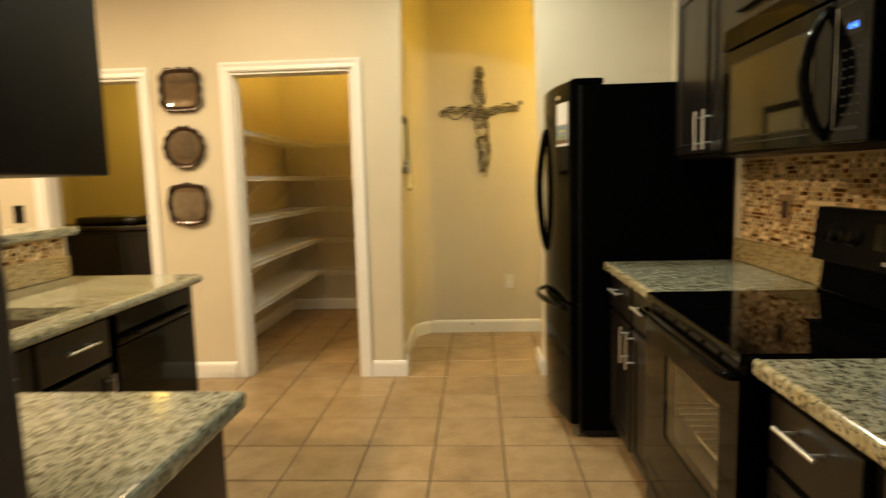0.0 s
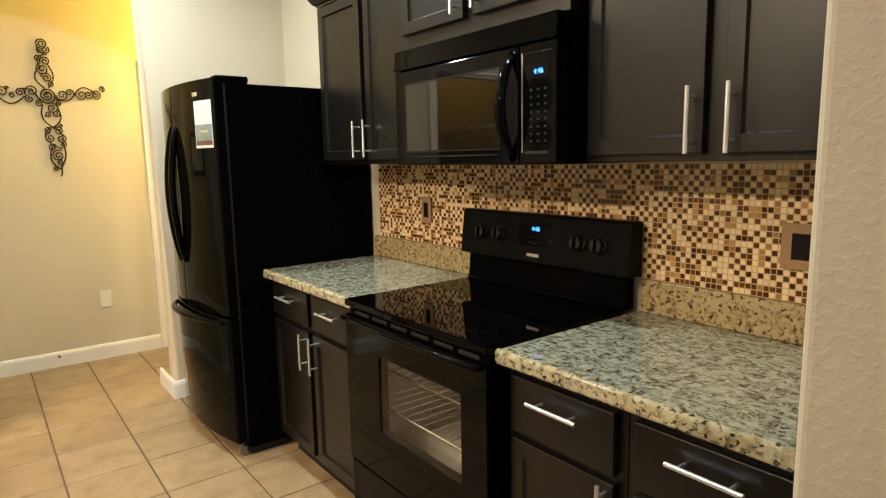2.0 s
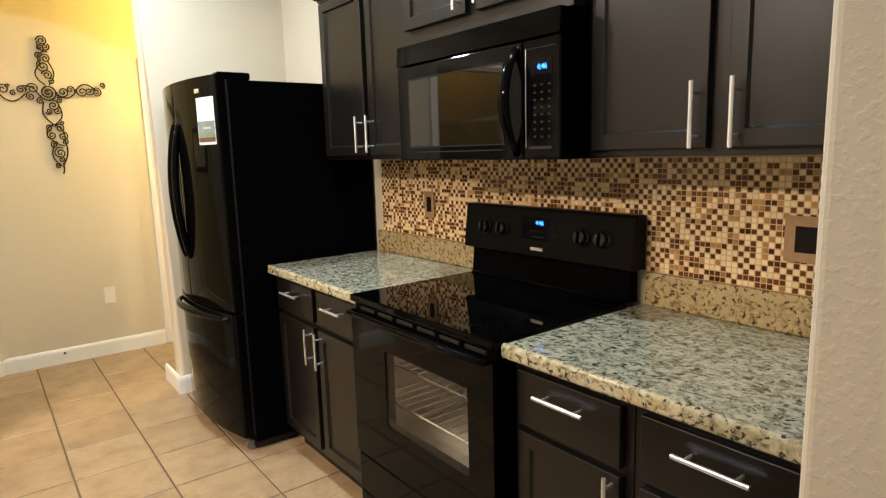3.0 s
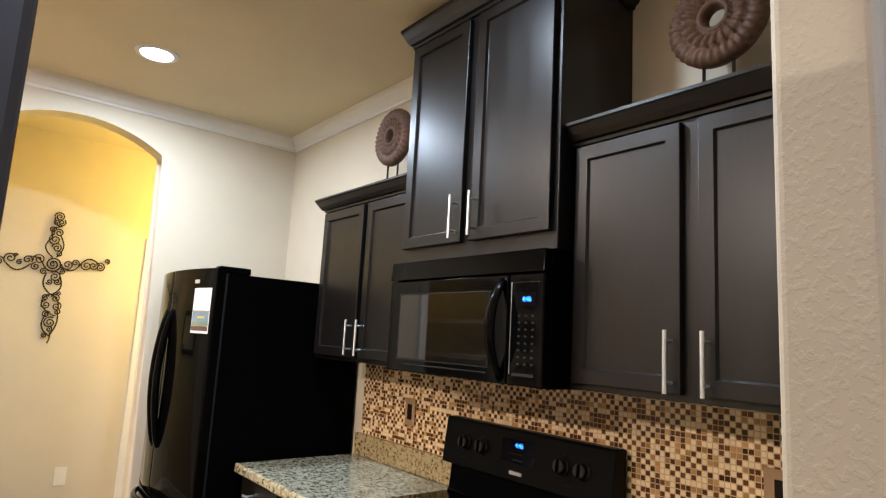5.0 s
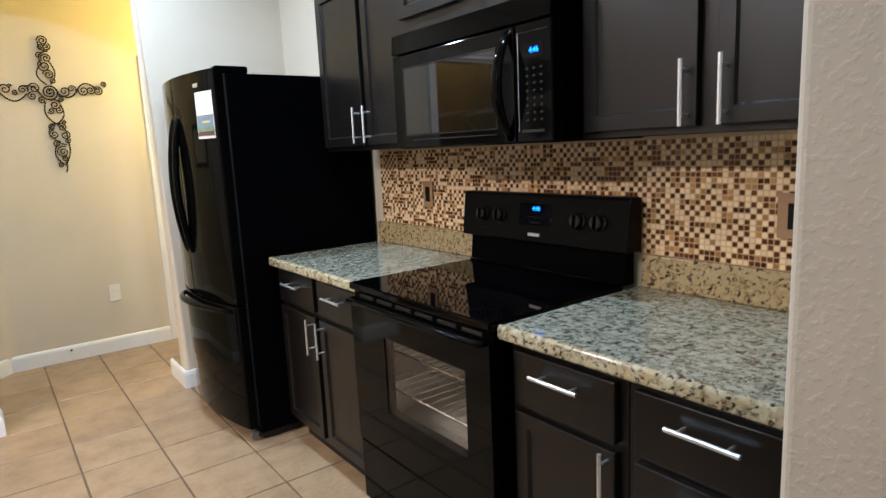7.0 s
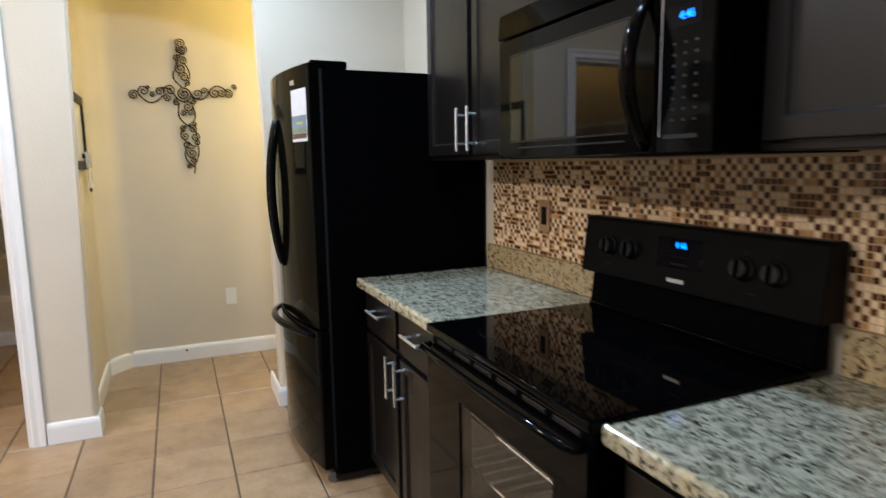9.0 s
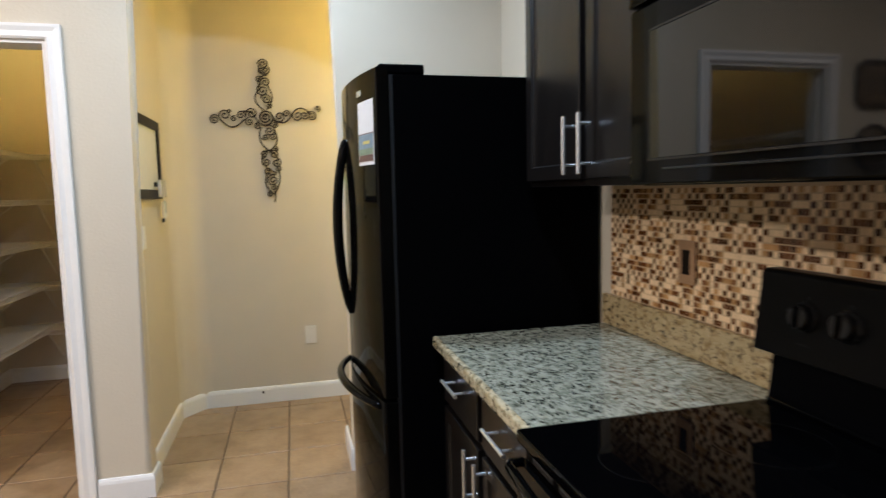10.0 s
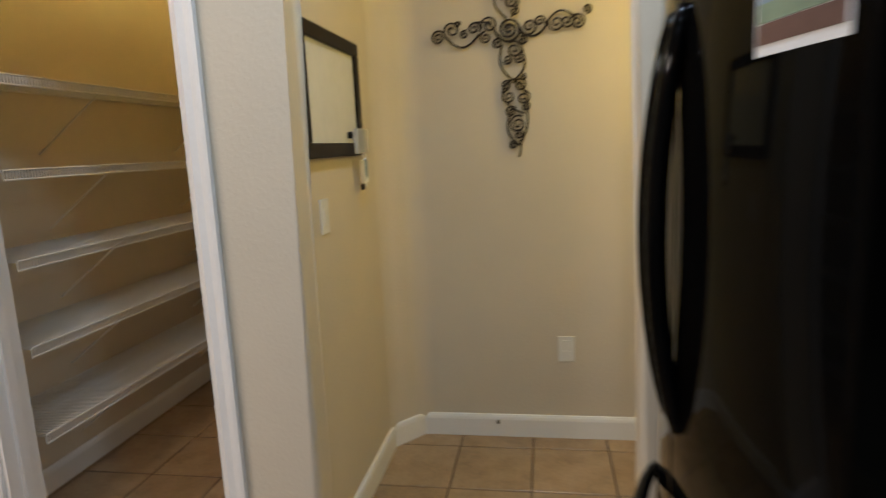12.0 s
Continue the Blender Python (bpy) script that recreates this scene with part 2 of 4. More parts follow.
# ---- mesh helpers ----
ORIGIN = {}


def part(name, bm, mat, parent=None, label="", smooth=False):
    """Links a bmesh, drawn in world metres, as one mesh object under a thing or a part."""
    base = ORIGIN.get(parent.name, Vector()) if parent else Vector()
    bmesh.ops.recalc_face_normals(bm, faces=bm.faces)
    for v in bm.verts:
        v.co -= base
    if smooth:
        for f in bm.faces:
            f.smooth = True
    mesh = bpy.data.meshes.new(name)
    bm.to_mesh(mesh)
    bm.free()
    mesh.materials.append(mat)
    ob = new(name, mesh)
    if parent:
        ob.parent = parent
        ORIGIN[ob.name] = base
    if label:
        ob["label"] = label
    return ob


def thing(name, at, label, category, group=""):
    ob = new(name)
    ob.empty_display_size = 0.05
    ob.location = at
    ORIGIN[ob.name] = Vector(at)
    return tagged(ob, label, category, group)


def structure(name, bm, mat, label, category):
    return tagged(part(name, bm, mat), label, category, kind="structure")


def add_box(bm, x0, x1, y0, y1, z0, z1, bevel=0.0, seg=1):
    made = bmesh.ops.create_cube(bm, size=1.0)["verts"]
    for v in made:
        v.co = Vector((x0 + (v.co.x + 0.5) * (x1 - x0), y0 + (v.co.y + 0.5) * (y1 - y0), z0 + (v.co.z + 0.5) * (z1 - z0)))
    if bevel:
        edges = {e for v in made for e in v.link_edges}
        bmesh.ops.bevel(bm, geom=list(edges), offset=bevel, segments=seg, affect="EDGES", profile=0.5)
    return bm


def box(x0, x1, y0, y1, z0, z1, bevel=0.0, seg=1):
    return add_box(bmesh.new(), x0, x1, y0, y1, z0, z1, bevel, seg)


def add_tube(bm, points, radius, n=8, close=True, radii=None):
    """A round bar swept along points."""
    points = [Vector(p) for p in points]
    rings, up = [], None
    for i, p in enumerate(points):
        d = (points[min(i + 1, len(points) - 1)] - points[max(i - 1, 0)]).normalized()
        if up is None:
            up = d.orthogonal().normalized()
        up = (up - d * up.dot(d)).normalized()
        side = d.cross(up)
        r = radii[i] if radii else radius
        rings.append([bm.verts.new(p + r * (math.cos(2 * math.pi * k / n) * up + math.sin(2 * math.pi * k / n) * side)) for k in range(n)])
    for a, b in zip(rings, rings[1:]):
        for k in range(n):
            bm.faces.new((a[k], a[(k + 1) % n], b[(k + 1) % n], b[k]))
    if close:
        bm.faces.new(rings[0])
        bm.faces.new(rings[-1])
    return bm


def tube(points, radius, n=8, radii=None):
    return add_tube(bmesh.new(), points, radius, n, radii=radii)


def prism(outline, axis, lo, hi, bevel=0.0):
    """A closed outline of pairs, pulled along an axis (0, 1, 2); the pairs are the other two axes in order."""
    bm = bmesh.new()

    def at(pair, k):
        co = list(pair)
        co.insert(axis, k)
        return bm.verts.new(co)

    low, high = [at(p, lo) for p in outline], [at(p, hi) for p in outline]
    n = len(outline)
    bm.faces.new(low)
    bm.faces.new(high)
    for i in range(n):
        bm.faces.new((low[i], low[(i + 1) % n], high[(i + 1) % n], high[i]))
    if bevel:
        bmesh.ops.recalc_face_normals(bm, faces=bm.faces)
        sharp = [e for e in bm.edges if e.calc_face_angle(0) > 0.6]
        bmesh.ops.bevel(bm, geom=sharp, offset=bevel, segments=2, affect="EDGES", profile=0.5)
    return bm


def lathe(profile, centre, axis, n=32):
    """Pairs of (radius, height along the axis) turned round it. axis: 0, 1 or 2."""
    bm = bmesh.new()
    rings = []
    for r, h in profile:
        ring = []
        for k in range(n):
            a = 2 * math.pi * k / n
            co = [r * math.cos(a), r * math.sin(a)]
            co.insert(axis, h)
            ring.append(bm.verts.new(Vector(co) + Vector(centre)))
        rings.append(ring)
    for a, b in zip(rings, rings[1:]):
        for k in range(n):
            bm.faces.new((a[k], a[(k + 1) % n], b[(k + 1) % n], b[k]))
    bm.faces.new(rings[0])
    bm.faces.new(rings[-1])
    return bm


def turned(bm, m):
    bmesh.ops.transform(bm, matrix=m, verts=bm.verts)
    return bm


# ---- floor, ceiling, walls ----
XW = 1.215            # face of the cooking wall
YP, YB = 3.940, 4.070  # pantry and arch wall, front and back
YE0, YE1 = 0.345, 0.478  # wall with the kitchen entry, west of it
YR0, YR1 = 0.322, 0.453  # the same wall, east of it
NX = -0.570           # hall side wall
NY = 5.115            # hall end wall

structure("floor", box(-6.0, 2.4, -3.2, 8.0, -0.12, -0.005), GROUT, "sanded brown grout bed under the tiled floor", "floor")
structure("ceiling", box(-6.0, 2.4, -3.2, YP, CEIL, CEIL + 0.12), CEILING, "tan textured painted kitchen ceiling", "ceiling")
structure("ceiling_hall", box(-6.0, 2.4, YB, 8.0, CEIL, CEIL + 0.12), CEILING, "tan textured ceiling past the arch", "ceiling")
structure("wall_east", box(XW, XW + 0.12, YR1, YP, 0, CEIL), WALL, "beige knockdown-textured wall behind the range", "wall")

# wall with pantry door, side door and arch
PD0, PD1, PDZ = -1.628, -0.822, 2.060
LD0, LD1, LDZ = -2.960, -2.234, 2.045
AX0, AX1, ASPRING, ATOP = -0.528, 0.404, 2.478, 2.640
bm = bmesh.new()
add_box(bm, -6.0, LD0, YP, YB, 0, CEIL)
add_box(bm, LD0, LD1, YP, YB, LDZ, CEIL)
add_box(bm, LD1, PD0, YP, YB, 0, CEIL)
add_box(bm, PD0, PD1, YP, YB, PDZ, CEIL)
structure("wall_north", bm, WALL, "beige textured wall holding the pantry doorway", "wall")


def arch_wall():
    """The wall round the arch, with soft bullnose corners."""
    half = (AX1 - AX0) / 2
    rise = ATOP - ASPRING
    radius = (half * half + rise * rise) / (2 * rise)
    mid, cz = (AX0 + AX1) / 2, ATOP - radius
    spread = math.asin(half / radius)
    outline = [(PD1, 0), (AX0, 0), (AX0, ASPRING)]
    outline += [(mid + radius * math.sin(a), cz + radius * math.cos(a)) for a in [spread * (2 * k / 20 - 1) for k in range(1, 20)]]
    outline += [(AX1, ASPRING), (AX1, 0), (XW + 0.12, 0), (XW + 0.12, CEIL), (PD1, CEIL)]
    bm = bmesh.new()
    front, back = [bm.verts.new((x, YP, z)) for x, z in outline], [bm.verts.new((x, YB, z)) for x, z in outline]
    n = len(outline)
    round_edges = []
    for i in range(n):
        bm.faces.new((front[i], front[(i + 1) % n], back[(i + 1) % n], back[i]))
    bm.faces.new(front)
    bm.faces.new(back)
    for e in bm.edges:
        a, b = e.verts
        if (a in front and b in front) or (a in back and b in back):
            if abs(a.co.x) < 0.54 and abs(b.co.x) < 0.54:
                round_edges.append(e)
    bmesh.ops.bevel(bm, geom=round_edges, offset=0.034, segments=6, affect="EDGES", profile=0.5)
    return bm


structure("wall_arch", arch_wall(), WALL, "beige textured wall with a shallow arched opening", "wall")

# entry walls: their ends have soft corners
def entry_wall(name, x0, x1, label):
    y0, y1 = (YR0, YR1) if x0 > 0 else (YE0, YE1 + 0.02)
    bm = box(x0, x1, y0, y1, 0, CEIL)
    edges = [e for e in bm.edges if abs(e.verts[0].co.z - e.verts[1].co.z) > 1 and abs(e.verts[0].co.x) < 0.6]
    bmesh.ops.bevel(bm, geom=edges, offset=0.016, segments=4, affect="EDGES", profile=0.5)
    structure(name, bm, WALL_ROUGH, label, "wall")


entry_wall("wall_entry_east", 0.327, 2.4, "beige heavily textured wall end beside the counter")
entry_wall("wall_entry_west", -2.2, -0.5115, "beige textured wall end beside the peninsula")

# thin dark panel over the full height of the west wall end
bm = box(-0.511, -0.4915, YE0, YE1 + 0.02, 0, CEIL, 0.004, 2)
structure("trim_entry_post", bm, POST, "dark grey-brown end panel on the entry wall", "end panel")

# the closing walls of the rooms round the kitchen
structure("wall_west", box(-6.12, -6.0, -3.2, 8.0, 0, CEIL), WALL, "plain beige wall of the adjoining living area", "wall")
structure("wall_south", box(-6.0, 2.4, -3.32, -3.2, 0, CEIL), WALL, "plain beige wall closing the entry room", "wall")
structure("wall_entry_room", box(2.4, 2.52, -3.2, YR0, 0, CEIL), WALL, "plain beige wall of the entry room", "wall")

# hall past the arch
bm = prism([(NX, YB), (NX, 4.965), (-0.445, NY), (0.61, NY), (0.61, NY + 0.12), (-0.485, NY + 0.12), (NX - 0.13, 5.01), (NX - 0.13, YB)], 2, 0, CEIL)
soft = [e for e in bm.edges if abs(e.verts[0].co.z - e.verts[1].co.z) > 1 and (round(e.verts[0].co.x, 3), round(e.verts[0].co.y, 3)) in ((NX, 4.965), (-0.445, NY))]
bmesh.ops.bevel(bm, geom=soft, offset=0.055, segments=6, affect="EDGES", profile=0.5)
structure("wall_hall", bm, WALL, "golden-lit beige hall wall with a clipped corner", "wall")
structure("wall_hall_end", box(1.34, 1.46, YB, NY, 0, CEIL), WALL, "beige end wall of the short hall", "wall")
structure("wall_hall_back", box(1.26, 1.34, NY, NY + 0.12, 0, CEIL), WALL, "beige hall wall past the door", "wall")
structure("wall_hall_header", box(0.61, 1.26, NY, NY + 0.12, 2.10, CEIL), WALL, "beige wall above the hall door", "wall")

# pantry
PX, PY = -1.98, 6.17
structure("wall_pantry_back", box(PX - 0.1, NX - 0.13, PY, PY + 0.12, 0, CEIL), WALL, "beige pantry back wall", "wall")
structure("wall_pantry_side", box(PX - 0.1, PX, YB, PY, 0, CEIL), WALL, "beige pantry side wall behind the shelves", "wall")
structure("wall_pantry_inner", box(NX - 0.13, NX - 0.01, 5.02, PY, 0, CEIL), WALL, "beige pantry wall shared with the hall", "wall")

# room past the side door
structure("wall_side_room_back", box(-4.8, PX - 0.1, 6.9, 7.02, 0, CEIL), WALL, "tan back wall of the dim side room", "wall")
structure("wall_side_room_end", box(-4.92, -4.8, YB, 6.9, 0, CEIL), WALL, "tan end wall of the dim side room", "wall")


def strip(name, points, profile, mat, label, category, inside):
    """Trim that follows a line of plan points; profile pairs are (out from the wall, height). inside: +1 or -1, the side the room lies on."""
    pts = [Vector((x, y, 0)) for x, y in points]
    bm = bmesh.new()
    rings = []
    for i, p in enumerate(pts):
        dirs = []
        if i:
            dirs.append((p - pts[i - 1]).normalized())
        if i < len(pts) - 1:
            dirs.append((pts[i + 1] - p).normalized())
        normals = [Vector((-d.y, d.x, 0)) * inside for d in dirs]
        out = sum(normals, Vector()).normalized()
        out *= 1 / max(0.3, out.dot(normals[0]))
        rings.append([bm.verts.new(p + out * o + Vector((0, 0, h))) for o, h in profile])
    n = len(profile)
    for a, b in zip(rings, rings[1:]):
        for k in range(n):
            bm.faces.new((a[k], a[(k + 1) % n], b[(k + 1) % n], b[k]))
    bm.faces.new(rings[0])
    bm.faces.new(rings[-1])
    return structure(name, bm, mat, label, category)


BASE = [(0, 0), (0.014, 0), (0.014, 0.085), (0.011, 0.098), (0.006, 0.108), (0, 0.110)]
BASE_LABEL = "white painted baseboard along the wall foot"
strip("baseboard_1", [(LD1 + 0.066, YP), (PD0 - 0.072, YP)], BASE, WHITE, BASE_LABEL, "baseboard", -1)
strip("baseboard_2", [(PD1 + 0.068, YP), (AX0, YP), (AX0, YB), (NX, YB), (NX, 4.965), (-0.445, NY), (0.593, NY)], BASE, WHITE, BASE_LABEL, "baseboard", -1)
strip("baseboard_3", [(AX1, YB + 0.2), (AX1, YP), (0.47, YP)], BASE, WHITE, BASE_LABEL, "baseboard", -1)
strip("baseboard_4", [(PX, YB), (PX, PY), (NX - 0.13, PY), (NX - 0.13, YB)], BASE, WHITE, BASE_LABEL, "baseboard", -1)
strip("baseboard_5", [(-5.9, YP), (LD0 - 0.066, YP)], BASE, WHITE, BASE_LABEL, "baseboard", -1)

CROWN = [(0, 2.728), (0.010, 2.728), (0.014, 2.741), (0.026, 2.749), (0.042, 2.768), (0.056, 2.789), (0.063, 2.794), (0.067, CEIL), (0, CEIL)]
strip("trim_crown", [(-6.0, YP), (XW, YP), (XW, YR1)], CROWN, WHITE, "white crown moulding round the kitchen ceiling", "crown moulding", -1)


def casing(name, x0, x1, top, wide, label):
    """Mitred door casing on the front of the north wall, with a stepped profile, and the jamb lining."""
    bm = bmesh.new()
    prof = [(0.0, 0.0), (0.0, 0.010), (0.010, 0.016), (wide * 0.5, 0.013), (wide * 0.8, 0.018), (wide, 0.018), (wide, 0.0)]
    path = [((x0, 0), (-1, 0)), ((x0, top), (-1, 1)), ((x1, top), (1, 1)), ((x1, 0), (1, 0))]
    rings = [[bm.verts.new((x + sx * o, YP - h, z + sz * o)) for o, h in prof] for (x, z), (sx, sz) in path]
    for a, b in zip(rings, rings[1:]):
        for k in range(len(prof)):
            bm.faces.new((a[k], a[(k + 1) % len(prof)], b[(k + 1) % len(prof)], b[k]))
    bm.faces.new(rings[0])
    bm.faces.new(rings[-1])
    add_box(bm, x0 - 0.002, x0 + 0.016, YP + 0.001, YB + 0.004, 0, top - 0.016)
    add_box(bm, x1 - 0.016, x1 + 0.002, YP + 0.001, YB + 0.004, 0, top - 0.016)
    add_box(bm, x0 - 0.002, x1 + 0.002, YP + 0.001, YB + 0.004, top - 0.016, top + 0.002)
    add_box(bm, x0 + 0.016, x0 + 0.028, YP + 0.05, YP + 0.085, 0, top - 0.028)
    add_box(bm, x1 - 0.028, x1 - 0.016, YP + 0.05, YP + 0.085, 0, top - 0.028)
    structure(name, bm, WHITE, label, "door casing")


casing("door_1", PD0, PD1, PDZ, 0.062, "white painted casing of the open pantry doorway")
casing("door_2", LD0, LD1, LDZ, 0.064, "white painted casing of the open side-room doorway")

# hall door with its casing
bm = box(0.596, 0.660, NY - 0.018, NY, 0, 2.150, 0.004)
add_box(bm, 0.660, 1.262, NY - 0.018, NY, 2.086, 2.150, 0.004)
structure("trim_hall_door", bm, WHITE, "white casing of the closed hall door", "door casing")
door = thing("hall_door", (0.93, NY + 0.05, 0.0), "closed white panelled hall door", "door")
part("door_leaf", box(0.663, 1.255, NY + 0.03, NY + 0.07, 0.0, 2.083, 0.002), WHITE, door)
for z0, z1 in ((0.2, 0.95), (1.1, 1.9)):
    part("door_panel", box(0.76, 1.15, NY + 0.022, NY + 0.032, z0, z1, 0.006), WHITE, door)

# ---- cabinets ----
def shaker(y0, y1, z0, z1, x, thick=0.020, rail=0.057):
    """A door that faces -x with its front at x: raised rails round a recessed panel."""
    bm = bmesh.new()
    add_box(bm, x, x + thick, y0, y1, z0, z1)
    bmesh.ops.recalc_face_normals(bm, faces=bm.faces)
    front = min(bm.faces, key=lambda f: f.calc_center_median().x)
    rim = list(front.edges)
    bmesh.ops.inset_individual(bm, faces=[front], thickness=rail, depth=0)
    bmesh.ops.inset_individual(bm, faces=[front], thickness=0.007, depth=-0.009)
    bmesh.ops.bevel(bm, geom=[e for e in rim if e.is_valid], offset=0.0025, segments=2, affect="EDGES", profile=0.5)
    return bm


def slab(y0, y1, z0, z1, x, thick=0.020):
    """A flat drawer front with eased edges that faces -x."""
    return box(x, x + thick, y0, y1, z0, z1, 0.003, 2)


def bar_pull(parent, x, y0, y1, z0, z1, m=None):
    """A steel bar handle on two posts, in front of a face at x."""
    a, b = Vector((x - 0.032, y0, z0)), Vector((x - 0.032, y1, z1))
    bm = tube([a, b], 0.0054, 10)
    for k in (0.17, 0.83):
        p = a.lerp(b, k)
        add_tube(bm, [p, p + Vector((0.034, 0, 0))], 0.0042, 8)
    if m:
        turned(bm, m)
    return part("handle", bm, STEEL, parent, "slim brushed steel bar handle", smooth=False)


def moulding(y0, y1, x_front, z0, z1, ends=(True, True)):
    """Stepped cabinet crown: a prism along y with returns to the wall."""
    h = z1 - z0
    out = 0.052
    prof = [(0.0, 0.0), (0.010, 0.0), (0.012, 0.14), (0.022, 0.20), (0.034, 0.45), (0.044, 0.72), (0.047, 0.80), (out, 0.86), (out, 1.0), (0.0, 1.0)]
    bm = bmesh.new()
    path = []
    if ends[1]:
        path.append(((XW - 0.002, y1), (0, 1)))
    path.append(((x_front, y1), (-1, 1 if ends[1] else 0)))
    path.append(((x_front, y0), (-1, -1 if ends[0] else 0)))
    if ends[0]:
        path.append(((XW - 0.002, y0), (0, -1)))
    rings = [[bm.verts.new((x + sx * o, y + sy * o, z0 + f * h)) for o, f in prof] for (x, y), (sx, sy) in path]
    for a, b in zip(rings, rings[1:]):
        for k in range(len(prof)):
            bm.faces.new((a[k], a[(k + 1) % len(prof)], b[(k + 1) % len(prof)], b[k]))
    bm.faces.new(rings[0])
    bm.faces.new(rings[-1])
    add_box(bm, x_front + 0.001, XW - 0.002, y0, y1, z1 - 0.012, z1 - 0.002)
    return bm


def upper_cabinet(label, y0, y1, z0, z1, face, doors, crown_top, pulls, pull_z, ends):
    cab = thing("wall_cabinet", ((face + XW) / 2, (y0 + y1) / 2, z0), label, "cabinet", "kitchen wall cabinets")
    part("body", box(face, XW - 0.001, y0, y1, z0, z1, 0.0015), CABINET, cab)
    part("crown", moulding(y0, y1, face, z1, crown_top, ends), CABINET, cab, "stepped dark crown moulding")
    for (a, b, lo, hi), py in zip(doors, pulls):
        d = part("door", shaker(a, b, lo, hi, face - 0.021), CABINET, cab)
        bar_pull(d, face - 0.021, py, py, *pull_z)
    return cab


upper_cabinet("espresso wood wall cabinet beside the refrigerator", 2.048, 2.835, 1.390, 2.108, 0.918,
              [(2.452, 2.822, 1.408, 2.098), (2.062, 2.416, 1.408, 2.098)], 2.172, (2.480, 2.392), (1.420, 1.574), (False, True))
upper_cabinet("tall espresso wood cabinet above the microwave", 1.268, 2.046, 1.790, 2.682, 0.850,
              [(1.690, 2.032, 1.845, 2.668), (1.288, 1.640, 1.845, 2.668)], 2.764, (1.712, 1.612), (1.856, 2.008), (True, True))
upper_cabinet("espresso wood wall cabinet with shaker doors above mosaic", 0.456, 1.266, 1.390, 2.108, 0.918,
              [(0.912, 1.245, 1.408, 2.098), (0.520, 0.864, 1.408, 2.098)], 2.172, (0.935, 0.839), (1.408, 1.562), (False, False))


def base_body(parent, y0, y1, face):
    bm = box(face, XW - 0.001, y0, y1, 0.105, 0.870, 0.0015)
    part("body", bm, CABINET, parent)
    part("toe_kick", box(face + 0.07, XW - 0.05, y0 + 0.002, y1 - 0.002, 0.0, 0.105), CABINET_IN, parent, "recessed black toe kick")


FACE = 0.632
cab = thing("base_cabinet", (0.92, 2.455, 0), "espresso wood base cabinet beside the black refrigerator", "cabinet", "kitchen base cabinets")
base_body(cab, 2.052, 2.858, FACE)
for y0, y1, hy in ((2.476, 2.838, 2.502), (2.076, 2.436, 2.408)):
    d = part("drawer", slab(y0, y1, 0.712, 0.860, FACE - 0.021), CABINET, cab)
    bar_pull(d, FACE - 0.021, (y0 + y1) / 2 - 0.078, (y0 + y1) / 2 + 0.078, 0.806, 0.806)
    d = part("door", shaker(y0, y1, 0.135, 0.690, FACE - 0.021), CABINET, cab)
    bar_pull(d, FACE - 0.021, hy, hy, 0.528, 0.684)
cab = thing("base_cabinet", (0.92, 1.08, 0), "espresso wood base cabinet with a drawer over a door", "cabinet", "kitchen base cabinets")
base_body(cab, 0.902, 1.276, FACE)
d = part("drawer", slab(0.926, 1.250, 0.697, 0.848, FACE - 0.021), CABINET, cab)
bar_pull(d, FACE - 0.021, 1.010, 1.166, 0.802, 0.802)
d = part("door", shaker(0.926, 1.250, 0.135, 0.678, FACE - 0.021), CABINET, cab)
bar_pull(d, FACE - 0.021, 0.945, 0.945, 0.526, 0.681)
cab = thing("drawer_cabinet", (0.92, 0.69, 0), "espresso wood drawer cabinet against the textured wall", "cabinet", "kitchen base cabinets")
base_body(cab, 0.456, 0.900, FACE)
for z0, z1 in ((0.697, 0.848), (0.420, 0.678), (0.135, 0.400)):
    d = part("drawer", slab(0.522, 0.876, z0, z1, FACE - 0.021), CABINET, cab)
    bar_pull(d, FACE - 0.021, 0.625, 0.782, z1 - 0.047, z1 - 0.047)


def countertop(name, x0, x1, y0, y1, label, top=0.915, front="-x"):
    bm = box(x0, x1, y0, y1, top - 0.042, top)
    edges = [e for e in bm.edges if abs(e.verts[0].co.z - e.verts[1].co.z) < 0.001]
    bmesh.ops.bevel(bm, geom=edges, offset=0.011, segments=3, affect="EDGES", profile=0.5)
    top_ob = thing(name, ((x0 + x1) / 2, (y0 + y1) / 2, top - 0.042), label, "countertop", "granite countertops")
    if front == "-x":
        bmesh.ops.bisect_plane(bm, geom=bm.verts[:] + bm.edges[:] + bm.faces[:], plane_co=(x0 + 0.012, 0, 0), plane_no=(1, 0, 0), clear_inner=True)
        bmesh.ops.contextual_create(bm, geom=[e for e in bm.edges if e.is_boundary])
        # the nose is slab stone, its colour warmed for light on the front
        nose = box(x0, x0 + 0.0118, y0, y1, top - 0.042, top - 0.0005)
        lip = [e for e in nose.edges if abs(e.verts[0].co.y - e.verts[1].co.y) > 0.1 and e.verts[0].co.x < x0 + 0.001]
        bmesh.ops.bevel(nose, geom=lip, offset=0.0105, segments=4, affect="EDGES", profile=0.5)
        part("edge", nose, GRANITE_LIT_EDGE, top_ob, "rounded front edge with warm light in its colour")
    part("slab", bm, GRANITE, top_ob)
    return top_ob


countertop("countertop", 0.585, XW - 0.002, 2.050, 2.872, "speckled green-gold granite countertop beside the refrigerator")
countertop("countertop", 0.585, XW - 0.002, 0.456, 1.282, "speckled green-gold granite countertop beside the range")
